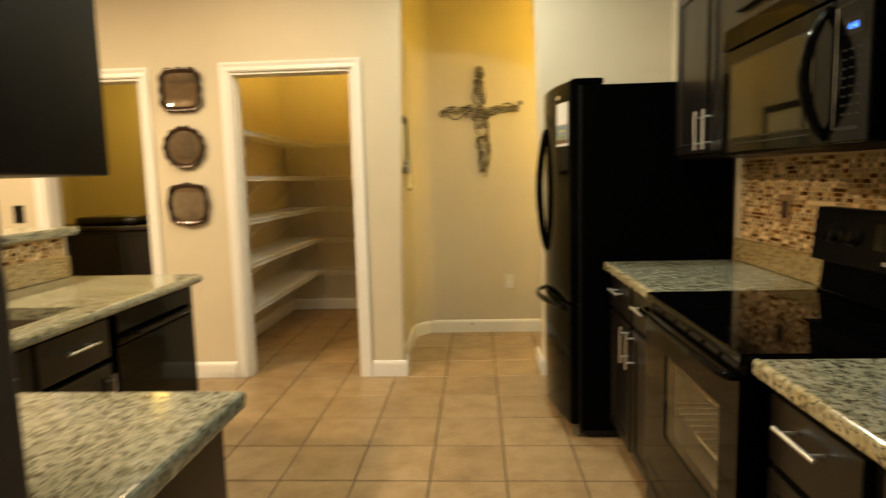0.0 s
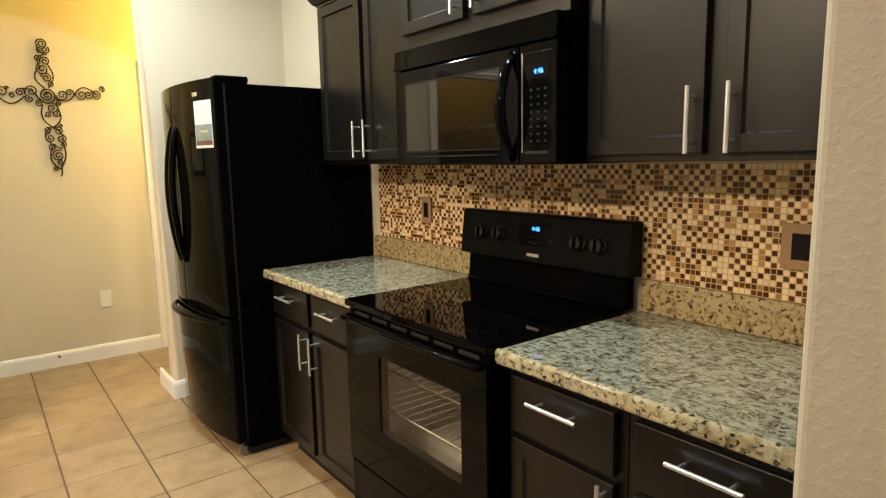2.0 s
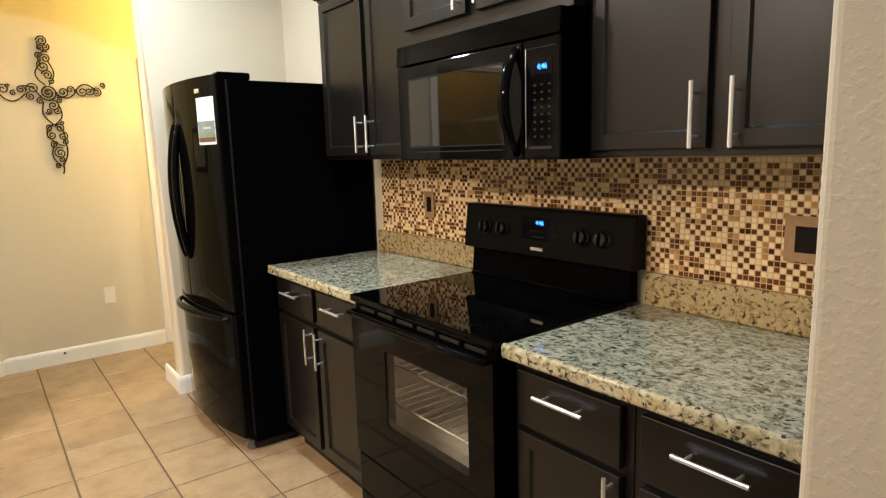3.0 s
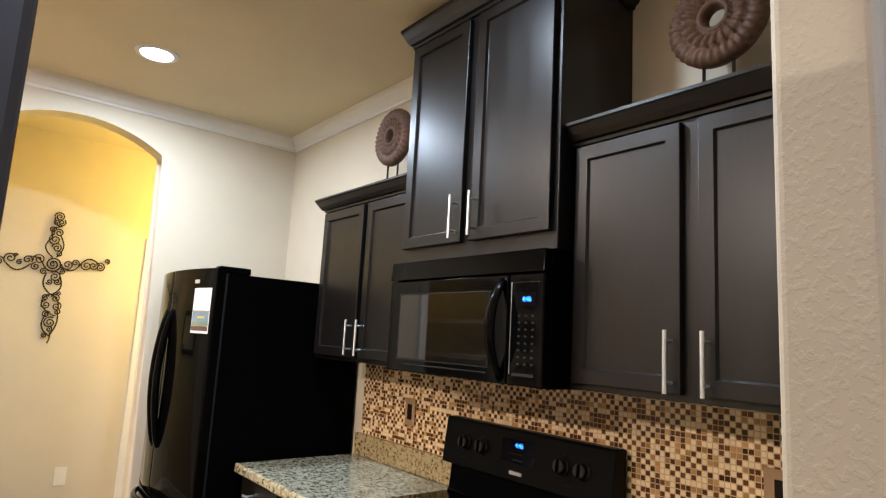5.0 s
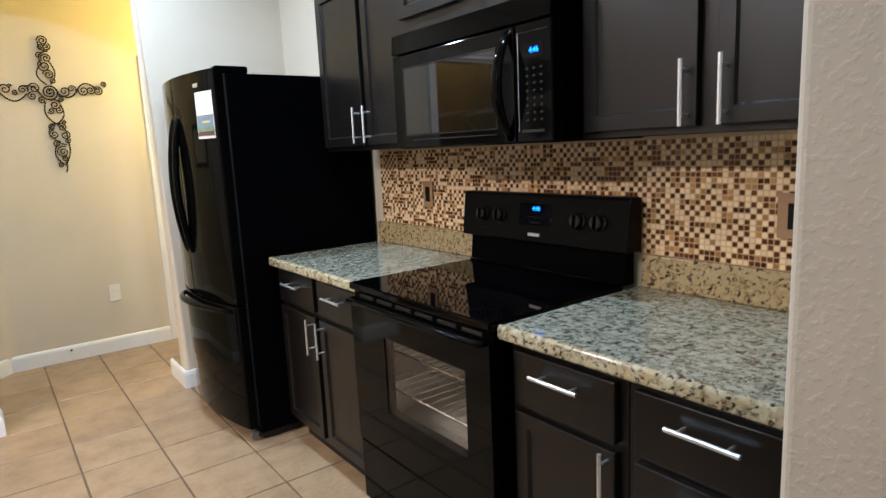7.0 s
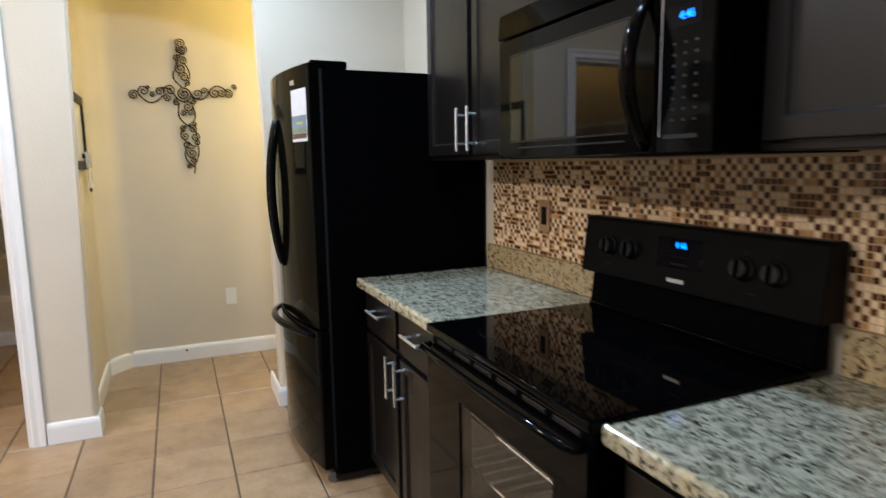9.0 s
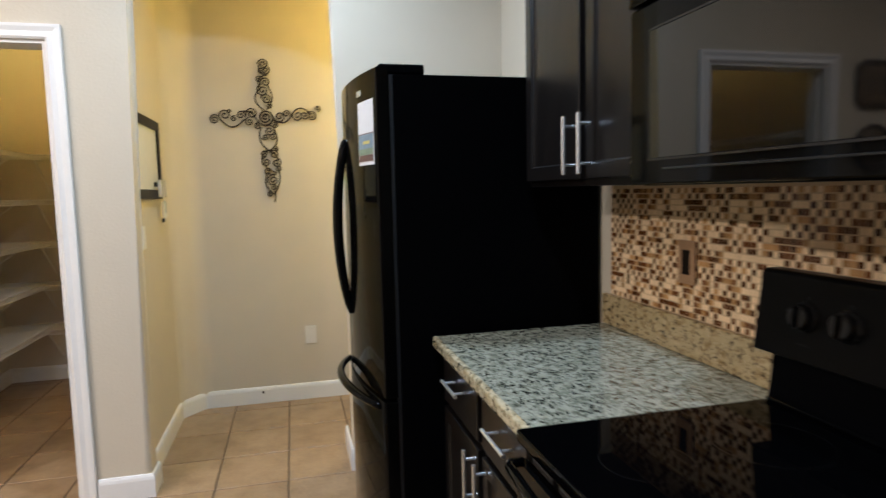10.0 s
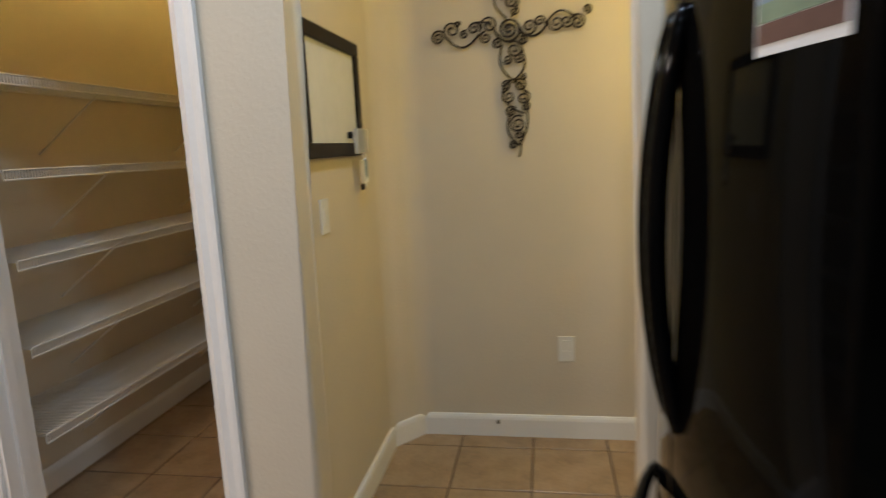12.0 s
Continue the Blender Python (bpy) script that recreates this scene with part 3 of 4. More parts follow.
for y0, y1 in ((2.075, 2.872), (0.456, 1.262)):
    tagged(part("backsplash_strip", box(XW - 0.022, XW - 0.0015, y0, y1, 0.9155, 1.020, 0.003, 2), GRANITE_WARM_LIT), "low granite upstand behind the counter, warm light in its colour", "backsplash")

# ---- range ----
RY0, RY1 = 1.288, 2.044
rng = thing("range", (0.88, 1.666, 0), "glossy black freestanding electric range with glass cooktop", "range")
bm = bmesh.new()
for x0, x1, y0, y1, z0, z1 in ((0.60, 1.19, RY0, 1.349, 0.02, 0.893), (0.60, 1.19, 1.981, RY1, 0.02, 0.893), (0.60, 1.19, 1.349, 1.981, 0.851, 0.893), (0.60, 1.19, 1.349, 1.981, 0.02, 0.389), (1.031, 1.19, 1.349, 1.981, 0.389, 0.851)):
    add_box(bm, x0, x1, y0, y1, z0, z1)
part("body", bm, SATIN, rng)
part("cooktop", box(0.560, 1.135, RY0 - 0.004, RY1 + 0.004, 0.897, 0.9225, 0.006, 3), BLACKGLASS, rng, "mirror-black ceramic glass cooktop")
for x, y, r in ((0.72, 1.48, 0.105), (0.72, 1.85, 0.080), (0.97, 1.48, 0.080), (0.97, 1.85, 0.105)):
    bm = lathe([(r - 0.003, 0.0), (r - 0.003, 0.0006), (r, 0.0006), (r, 0.0)], (x, y, 0.9222), 2, 40)
    bm.faces.ensure_lookup_table()
    part("burner_ring", bm, RINGMARK, rng)
bm = prism([(1.138, 0.921), (1.190, 0.921), (1.190, 1.035), (1.150, 1.035)], 1, RY0, RY1)
part("riser", bm, SATIN, rng)
part("riser_trim", tube([(1.130, RY0 + 0.01, 0.928), (1.130, RY1 - 0.01, 0.928)], 0.006, 10), GLOSS, rng, smooth=True)
pan = prism([(1.118, 1.030), (1.196, 1.030), (1.196, 1.195), (1.185, 1.205), (1.146, 1.205), (1.138, 1.198)], 1, 1.262, 2.070, 0.004)
panel = part("control_panel", pan, PANELBLACK, rng, "tilted black control panel")
lean = (1.138 - 1.118) / 0.168


def on_panel(z):
    return 1.118 + lean * (z - 1.030)


tilt = math.atan(lean)
for y in (1.940, 1.844, 1.461, 1.376):
    x = on_panel(1.121)
    k = part("knob", turned(lathe([(0.031, 0.0), (0.030, -0.006), (0.026, -0.010), (0.024, -0.024), (0.021, -0.027), (0.0, -0.027)][:5], (0, 0, 0), 0, 24), Matrix.Translation((x, y, 1.121)) @ Matrix.Rotation(tilt, 4, "Y")), KNOBM, panel, "dark round control knob")
    part("grip", turned(box(-0.034, -0.024, -0.004, 0.004, -0.021, 0.021, 0.002), Matrix.Translation((x, y, 1.121)) @ Matrix.Rotation(tilt, 4, "Y")), SATIN, panel)
    part("mark", box(on_panel(1.158) - 0.0012, on_panel(1.158) + 0.003, y - 0.003, y + 0.003, 1.155, 1.161), GREYMARK, panel)
part("display", turned(box(-0.0015, 0.002, 1.585, 1.745, -0.045, 0.035, 0.001), Matrix.Translation((on_panel(1.135), 0, 1.135)) @ Matrix.Rotation(tilt, 4, "Y")), DISPLAY, panel)
for y, z, w, h in ((1.66, 1.102, 0.055, 0.006), (1.585, 1.115, 0.012, 0.016), (1.94, 1.066, 0.03, 0.003), (1.43, 1.066, 0.03, 0.003), (1.672, 1.122, 0.07, 0.002)):
    part("mark", box(on_panel(z) - 0.0022, on_panel(z) + 0.002, y - w / 2, y + w / 2, z - h / 2, z + h / 2), GREYMARK, panel)
part("badge", box(on_panel(1.058) - 0.003, on_panel(1.058) + 0.002, 1.635, 1.695, 1.052, 1.064, 0.001), STEEL, panel, "small silver maker's badge")


def digits(text, size, at, parent, turn):
    """Lit clock digits facing -x."""
    curve = bpy.data.curves.new("clock", "FONT")
    curve.body, curve.size, curve.align_x, curve.align_y, curve.extrude = text, size, "CENTER", "CENTER", 0.0004
    tmp = bpy.data.objects.new("clock", curve)
    mesh = bpy.data.meshes.new_from_object(tmp)
    bpy.data.objects.remove(tmp)
    m = Matrix.Translation(Vector(at)) @ Matrix.Rotation(turn, 4, "Y") @ Matrix(((0, 0, -1, 0), (-1, 0, 0, 0), (0, 1, 0, 0), (0, 0, 0, 1)))
    bm = bmesh.new()
    bm.from_mesh(mesh)
    turned(bm, m)
    return part("clock_digits", bm, BLUE_LED, parent, "glowing blue clock digits")


digits("4:46", 0.023, (on_panel(1.152) - 0.0026, 1.658, 1.152), panel, tilt)
# oven door: a frame with a window, the oven behind it
DX = 0.560
od = part("oven_door", bmesh.new(), GLOSS, rng)
bm = bmesh.new()
for a, b, lo, hi in ((RY0 + 0.002, 1.397, 0.330, 0.862), (1.828, RY1 - 0.002, 0.330, 0.862), (1.397, 1.828, 0.762, 0.862), (1.397, 1.828, 0.330, 0.492)):
    add_box(bm, DX, DX + 0.038, a, b, lo, hi)
bmesh.ops.remove_doubles(bm, verts=bm.verts, dist=0.0005)
for v in bm.verts:
    v.co -= ORIGIN[rng.name]
bm.to_mesh(od.data)
bm.free()
pane = part("oven_window", box(DX + 0.004, DX + 0.008, 1.398, 1.827, 0.493, 0.761), GLASSDARK, rng, "smoked glass oven window")
pane.visible_shadow = False
bm = bmesh.new()
add_box(bm, 1.02, 1.03, 1.36, 1.97, 0.40, 0.84)
add_box(bm, DX + 0.042, 1.03, 1.35, 1.36, 0.40, 0.84)
add_box(bm, DX + 0.042, 1.03, 1.97, 1.98, 0.40, 0.84)
add_box(bm, DX + 0.042, 1.03, 1.35, 1.98, 0.39, 0.40)
add_box(bm, DX + 0.042, 1.03, 1.35, 1.98, 0.84, 0.85)
part("oven_cavity", bm, OVENIN, rng, "grey enamelled oven cavity")
for z in (0.555, 0.700):
    bm = bmesh.new()
    for k in range(13):
        y = 1.385 + 0.0475 * k
        add_tube(bm, [(0.62, y, z), (1.0, y, z)], 0.0028, 6)
    for x in (0.62, 0.81, 1.0):
        add_tube(bm, [(x, 1.365, z - 0.004), (x, 1.965, z - 0.004)], 0.0036, 6)
    part("oven_rack", bm, CHROME, rng, "chrome wire oven rack")
hx = DX - 0.030
bm = tube([(DX + 0.005, 1.306, 0.864), (hx + 0.010, 1.309, 0.865), (hx + 0.001, 1.325, 0.866), (hx - 0.008, 1.50, 0.868), (hx - 0.011, 1.666, 0.869), (hx - 0.008, 1.83, 0.868), (hx + 0.001, 2.007, 0.866), (hx + 0.010, 2.023, 0.865), (DX + 0.005, 2.026, 0.864)], 0.0100, 12)
part("door_handle", bm, GLOSS, rng, "curved glossy black door handle", smooth=True)
for k in range(6):
    part("vent_slot", box(DX + 0.012, DX + 0.03, 1.33 + 0.115 * k, 1.42 + 0.115 * k, 0.872, 0.884, 0.002), CABINET_IN, rng)
part("vent_rail", box(DX + 0.018, 0.60, RY0 + 0.004, RY1 - 0.004, 0.863, 0.896), SATIN, rng)
part("storage_drawer", box(DX + 0.004, 0.60, RY0 + 0.002, RY1 - 0.002, 0.085, 0.322, 0.005, 2), GLOSS, rng)
part("plinth", box(0.62, 1.15, RY0 + 0.02, RY1 - 0.02, 0.0, 0.085), CABINET_IN, rng)

# ---- microwave ----
MX = 0.800
mw = thing("microwave", (1.0, 1.646, 1.392), "glossy black over-the-range microwave oven", "microwave")
part("body", box(MX + 0.03, XW - 0.001, 1.268, 2.044, 1.386, 1.787, 0.003), SATIN, mw)
part("vent_cover", prism([(MX - 0.004, 1.719), (MX + 0.03, 1.719), (MX + 0.03, 1.786), (MX + 0.002, 1.786)], 1, 1.270, 2.042, 0.002), GLOSS, mw)
mdoor = part("door", box(MX, MX + 0.030, 1.412, 2.042, 1.388, 1.714, 0.004, 2), GLOSS, mw)
part("window", box(MX - 0.0015, MX + 0.004, 1.492, 1.972, 1.435, 1.664, 0.001), MWGLASS, mdoor, "dark mirror-like window")
bm = bmesh.new()
for a, b, lo, hi in ((1.486, 1.978, 1.664, 1.668), (1.486, 1.978, 1.431, 1.435), (1.972, 1.976, 1.435, 1.664), (1.488, 1.492, 1.435, 1.664)):
    add_box(bm, MX - 0.002, MX + 0.003, a, b, lo, hi)
part("window_frame", bm, KNOBM, mdoor)
part("lower_trim", box(MX - 0.003, MX + 0.003, 1.495, 1.93, 1.414, 1.418, 0.001), KNOBM, mdoor)
pts = [(MX - 0.055 * math.sin(math.pi * k / 16) ** 0.8 + 0.004, 1.436, 1.400 + 0.300 * k / 16) for k in range(17)]
grip = tube(pts, 0.013, 14, [0.009 + 0.004 * math.sin(math.pi * k / 16) for k in range(17)])
for v in grip.verts:
    v.co.y = 1.436 + 1.5 * (v.co.y - 1.436)
part("door_handle", grip, GLOSS, mdoor, "bowed glossy black handle", smooth=True)
mc = part("control_panel", box(MX, MX + 0.030, 1.270, 1.408, 1.388, 1.714, 0.004, 2), GLOSS, mw)
part("display", box(MX - 0.0012, MX + 0.002, 1.298, 1.378, 1.618, 1.658), DISPLAY, mc)
digits("4:46", 0.021, (MX - 0.0018, 1.334, 1.638), mc, 0)
for r in range(8):
    for c in range(3):
        part("button", box(MX - 0.001, MX + 0.002, 1.305 + 0.027 * c, 1.313 + 0.027 * c, 1.448 + 0.020 * r, 1.453 + 0.020 * r), KEYMARK, mc)
part("badge", box(MX + 0.000, MX + 0.014, 1.618, 1.682, 1.742, 1.755, 0.001), STEEL, mw, "small silver maker's badge")
part("panel_edge", box(MX - 0.002, MX + 0.002, 1.300, 1.385, 1.416, 1.424), KEYMARK, mc)
part("panel_edge", box(MX - 0.0015, MX + 0.002, 1.396, 1.398, 1.420, 1.690), STEEL, mc)
part("panel_edge", box(MX - 0.0015, MX + 0.002, 1.285, 1.396, 1.688, 1.690), KNOBM, mc)

# ---- refrigerator ----
FY0, FY1 = 2.914, 3.815
fr = thing("refrigerator", (0.82, 3.38, 0), "black french-door refrigerator with a bottom freezer drawer", "refrigerator")
part("case", box(0.485, 1.205, FY0, FY1, 0.045, 1.757, 0.004, 2), SATIN, fr, "matte black side case")
FM = (FY0 + FY1) / 2


def door_front(y):
    k = (y - FM) / ((FY1 - FY0) / 2)
    return 0.431 - 0.066 * (1 - k * k)


def curved_door(y0, y1, z0, z1):
    n = 30
    outline = [(door_front(y0 + (y1 - y0) * k / n), y0 + (y1 - y0) * k / n) for k in range(n + 1)]
    return prism(outline + [(0.472, y1), (0.472, y0)], 2, z0, z1, 0.004)


doors = [part("door", curved_door(FY0 - 0.002, FM - 0.003, 0.702, 1.779), DOORBLACK, fr), part("door", curved_door(FM + 0.003, FY1, 0.702, 1.779), DOORBLACK, fr)]
freezer = part("freezer_drawer", curved_door(FY0 - 0.002, FY1, 0.080, 0.690), DOORBLACK, fr)
for d in doors + [freezer]:
    for f in d.data.polygons:
        f.use_smooth = f.normal.x < -0.7
part("gasket", box(0.4725, 0.4845, FY0 + 0.012, FY1 - 0.012, 0.09, 1.760), CABINET_IN, fr)
for d, y in zip(doors, (FM - 0.044, FM + 0.030)):
    pts, rad = [], []
    for k in range(25):
        s = k / 24
        bow = math.sin(math.pi * s) ** 0.75
        pts.append((door_front(y) + 0.002 - 0.040 * bow, y, 0.922 + 0.662 * s))
        rad.append(0.013 + 0.004 * bow)
    part("door_handle", tube(pts, 0.015, 12, rad), GLOSS, d, "bowed glossy black handle", smooth=True)
pts, rad = [], []
for k in range(29):
    s = k / 28
    y = FY0 + 0.055 + (FY1 - FY0 - 0.165) * s
    bow = math.sin(math.pi * s) ** 0.7
    pts.append((door_front(y) + 0.002 - 0.048 * bow, y, 0.664 + 0.014 * math.sin(math.pi * s) - 0.016 * s))
    rad.append(0.012 + 0.004 * bow)
part("drawer_handle", tube(pts, 0.015, 12, rad), GLOSS, freezer, "bowed glossy black drawer handle", smooth=True)
for y0, y1 in ((FY0 + 0.004, FY0 + 0.075), (FY1 - 0.075, FY1 - 0.004)):
    part("hinge_cover", box(0.440, 0.590, y0, y1, 1.758, 1.790, 0.008, 2), SATIN, fr)
for y in (FY0 + 0.045, FY1 - 0.045):
    bm = lathe([(0.006, -0.012), (0.024, -0.012), (0.026, 0.0), (0.024, 0.012), (0.006, 0.012)], (0.470, y, 0.0262), 1, 20)
    part("roller", bm, ROLLER, fr, "grey metal levelling roller")
    part("roller_bracket", box(0.480, 0.54, y - 0.02, y + 0.02, 0.02, 0.046), KNOBM, fr)
part("grille", box(0.50, 1.15, FY0 + 0.02, FY1 - 0.02, 0.012, 0.045), CABINET_IN, fr)


def on_door(y0, y1, z0, z1, lift):
    """A thin sheet that follows the curved door."""
    n = 6
    ys = [y0 + (y1 - y0) * k / n for k in range(n + 1)]
    return prism([(door_front(y) - lift, y) for y in ys] + [(door_front(y) - lift + 0.003, y) for y in reversed(ys)], 2, z0, z1)


sheet = thing("energy_label", (door_front(3.03), 3.03, 1.47), "printed paper label stuck on the refrigerator door", "label")
part("paper", on_door(2.942, 3.084, 1.476, 1.686, 0.0012), PAPER, sheet)
for z0, z1, y0, y1, m in ((1.530, 1.576, 2.946, 3.080, BLUEP), (1.510, 1.530, 2.946, 3.080, GREENP), (1.488, 1.509, 2.946, 3.080, BROWNP), (1.577, 1.580, 2.942, 3.084, BROWNP), (1.545, 1.555, 2.975, 3.035, YELLOWP)):
    part("print", on_door(y0, y1, z0, z1, 0.0020 if m is not YELLOWP else 0.0026), m, sheet)
part("badge", on_door(3.050, 3.090, 1.708, 1.726, 0.002), STEEL, doors[0], "small silver maker's badge")

# ---- outlets and switches ----
def wall_plate(name, label, category, m, slots, plate, insert, w=0.072, h=0.116):
    """A plate drawn facing -y at the origin."""
    at = m.translation
    ob = thing(name, at, label, category)
    for kind, bm, mat in [("plate", box(-w / 2, w / 2, -0.006, 0, -h / 2, h / 2, 0.002, 2), plate)] + [("insert", box(-sw / 2, sw / 2, -0.008, -0.004, cz - sh / 2, cz + sh / 2, 0.001), insert) for cz, sw, sh in slots]:
        part(kind, turned(bm, m), mat, ob)
    return ob


FACE_W = Matrix.Rotation(radians(-90), 4, "Z")
wall_plate("outlet", "tan outlet plate with a dark socket on mosaic", "outlet", Matrix.Translation((XW - 0.010, 2.418, 1.175)) @ FACE_W, [(0, 0.034, 0.068)], ALMOND, BROWNPL, 0.074, 0.120)
wall_plate("outlet", "tan outlet plate with a dark socket beside the textured wall", "outlet", Matrix.Translation((XW - 0.010, 0.792, 1.168)) @ FACE_W, [(0, 0.070, 0.068)], ALMOND, BROWNPL, 0.125, 0.120)
wall_plate("outlet", "white duplex outlet low on the hall wall", "outlet", Matrix.Translation((0.246, NY - 0.0005, 0.441)), [(0.026, 0.032, 0.034), (-0.026, 0.032, 0.034)], PLASTIC, PLASTIC, 0.074, 0.122)
wall_plate("light_switch", "white switch plate below the framed board", "switch", Matrix.Translation((NX + 0.0005, 4.272, 1.185)) @ Matrix.Rotation(radians(90), 4, "Z"), [(0, 0.030, 0.062)], PLASTIC, PLASTIC)
wall_plate("light_switch", "dark brown switch plate on the beige wall", "switch", Matrix.Translation((-3.16, YP - 0.0005, 1.165)), [(0, 0.034, 0.062)], BROWNPL, BROWNPL, 0.075, 0.12)
stop = thing("door_stop", (-0.081, NY - 0.014, 0.07), "small dark door stop on the white baseboard", "door stop")
part("stem", tube([(-0.081, NY - 0.013, 0.078), (-0.081, NY - 0.032, 0.078)], 0.007, 10), IRON, stop)

# ---- recessed lamps ----
# fixtures past the first are unseen, added round their light sources
for n, (x, y, power, colour) in enumerate(CANS):
    can = thing("recessed_light", (x, y, CEIL), "round recessed ceiling light with a white trim", "ceiling light", "recessed ceiling lights")
    part("trim_ring", lathe([(0.072, -0.001), (0.075, -0.010), (0.098, -0.006), (0.100, -0.001)], (x, y, CEIL), 2, 36), WHITE, can)
    part("lens", lathe([(0.001, -0.003), (0.072, -0.003), (0.072, -0.001), (0.001, -0.001)], (x, y, CEIL), 2, 36), LED_COOL, can)
for (x, y, z) in (HALL_LAMP, PANTRY_LAMP):
    dome = thing("dome_light", (x, y, CEIL), "amber glass dome ceiling light", "ceiling light")
    part("canopy", lathe([(0.05, 0.0), (0.09, -0.02), (0.05, -0.05), (0.015, -0.06), (0.015, z - CEIL + 0.08)], (x, y, CEIL), 2, 24), IRON, dome)
    part("bowl", lathe([(0.01, -0.062), (0.08, -0.047), (0.133, -0.005), (0.152, 0.05), (0.16, 0.05), (0.14, -0.01), (0.08, -0.055), (0.01, -0.07)], (x, y, z), 2, 32), LAMP_AMBER, dome, "glowing amber glass bowl", smooth=True).visible_shadow = z > 2.2

# ---- pantry shelves ----
def wire_shelf(label, length, depth):
    """A ventilated wire shelf drawn along +y from the origin, its back at x = 0 and its lip at x = depth."""
    sh = thing("wire_shelf", (0, 0, 0), label, "shelf", "pantry wire shelves")
    bm = bmesh.new()
    n = int(length / 0.0127)
    for k in range(n + 1):
        y = length * k / n
        add_box(bm, 0.004, depth, y - 0.0016, y + 0.0016, -0.0016, 0.0016)
        add_box(bm, depth - 0.0016, depth + 0.0016, y - 0.0016, y + 0.0016, -0.030, 0.0016)
    deck = part("deck_mesh", bm, WIRE, sh)
    deck["kind"] = "stuff"
    for x, z in ((0.004, -0.003), (depth * 0.5, -0.003), (depth, 0.003), (depth, -0.030)):
        part("rod", tube([(x, 0, z), (x, length, z)], 0.0034, 8), WIRE, sh)
    for k in range(2):
        y = length * (0.28 + 0.5 * k)
        part("brace", tube([(depth - 0.01, y, -0.006), (0.004, y, -0.26)], 0.0045, 8), WIRE, sh, "slanting white support brace")
    return sh


LEVELS = (0.440, 0.765, 1.074, 1.383, 1.703)
side_shelf = wire_shelf("white wire shelf along the pantry side wall", 1.98, 0.36)
back_shelf = wire_shelf("white wire shelf across the pantry back wall", 1.27, 0.30)
TURN_BACK = Matrix.Rotation(radians(-90), 4, "Z")
for z in LEVELS:
    if z == LEVELS[0]:
        side_shelf.matrix_basis = Matrix.Translation((PX, YB + 0.05, z))
        back_shelf.matrix_basis = Matrix.Translation((PX + 0.02, PY, z)) @ TURN_BACK
    else:
        copy_thing(side_shelf, Matrix.Translation((PX, YB + 0.05, z)))
        copy_thing(back_shelf, Matrix.Translation((PX + 0.02, PY, z)) @ TURN_BACK)

# ---- wrought-iron cross ----
def spiral(cx, cz, r, start, turns, way, y):
    pts = []
    n = int(16 * turns)
    for k in range(n + 1):
        s = k / n
        rr = r * (1 - 0.86 * s)
        a = start + way * 2 * math.pi * turns * s
        pts.append((cx + rr * math.cos(a), y, cz + rr * math.sin(a)))
    return pts


CX, CZ, CY, CS = 0.020, 1.880, NY - 0.020, 1.03
cross = thing("wall_cross", (CX, NY, 1.33), "dark wrought-iron scrollwork cross hung on the wall", "cross")


def scroll(points, r=0.0052):
    part("scroll", tube(points, r, 6), IRON, cross, smooth=True)


def arc(a, b, bulge, n=14):
    """A bowed bar in the plane of the wall from a to b, pairs of x and z from the centre."""
    (x0, z0), (x1, z1) = a, b
    dx, dz = x1 - x0, z1 - z0
    pts = []
    for k in range(n + 1):
        s = k / n
        w = bulge * math.sin(math.pi * s)
        pts.append((CX + CS * (x0 + dx * s - dz * w), CY, CZ + CS * (z0 + dz * s + dx * w)))
    return pts


def curl(x, z, r, start, turns, way, bar=0.0046):
    scroll(spiral(CX + CS * x, CZ + CS * z, CS * r, radians(start), turns, way, CY), bar)


def curls(*rows):
    """Small volutes: x and z in millimetres from the centre, radius, start angle, turns, sense."""
    for x, z, r, start, turns, way in rows:
        curl(x / 1000, z / 1000, r / 1000, start, turns, way, 0.0042)


curl(0, 0, 0.052, 200, 2.4, 1, 0.0052)
# upper limb
scroll(arc((-0.008, 0.045), (-0.022, 0.185), 0.30), 0.0048)
scroll(arc((0.012, 0.048), (0.018, 0.200), -0.20), 0.0044)
scroll(arc((-0.026, 0.180), (0.022, 0.262), 0.32), 0.0048)
scroll(arc((0.022, 0.258), (-0.026, 0.322), 0.28), 0.0044)
curls((-10, 166, 38, 100, 1.8, 1), (8, 112, 32, 170, 1.7, -1), (24, 72, 20, 120, 1.5, -1), (-30, 232, 22, 0, 1.5, 1), (8, 216, 30, 200, 1.7, -1),
      (-16, 282, 22, 300, 1.5, 1), (16, 288, 24, 60, 1.6, -1), (0, 326, 32, 180, 1.8, -1))
# side limbs
scroll(arc((-0.272, -0.008), (-0.124, -0.010), -0.34), 0.0048)
scroll(arc((-0.150, 0.036), (-0.050, -0.018), 0.22), 0.0044)
scroll(arc((0.045, -0.016), (0.160, 0.014), -0.26), 0.0048)
scroll(arc((0.150, 0.006), (0.280, 0.024), 0.34), 0.0048)
curls((-301, -13, 32, 0, 1.9, 1), (-240, 14, 34, 190, 1.5, -1), (-216, 34, 14, 0, 1.3, 1), (-188, -8, 18, 60, 1.4, 1), (-146, 14, 28, 330, 1.6, 1),
      (-82, 24, 36, 200, 1.7, -1), (-98, -26, 26, 90, 1.6, 1), (-48, -54, 22, 60, 1.5, 1), (84, 6, 36, 180, 1.7, 1), (128, 24, 24, 330, 1.5, 1),
      (196, 12, 34, 150, 1.6, 1), (238, 16, 30, 60, 1.6, -1), (282, 10, 32, 150, 1.9, -1), (320, 58, 19, 270, 1.6, 1))
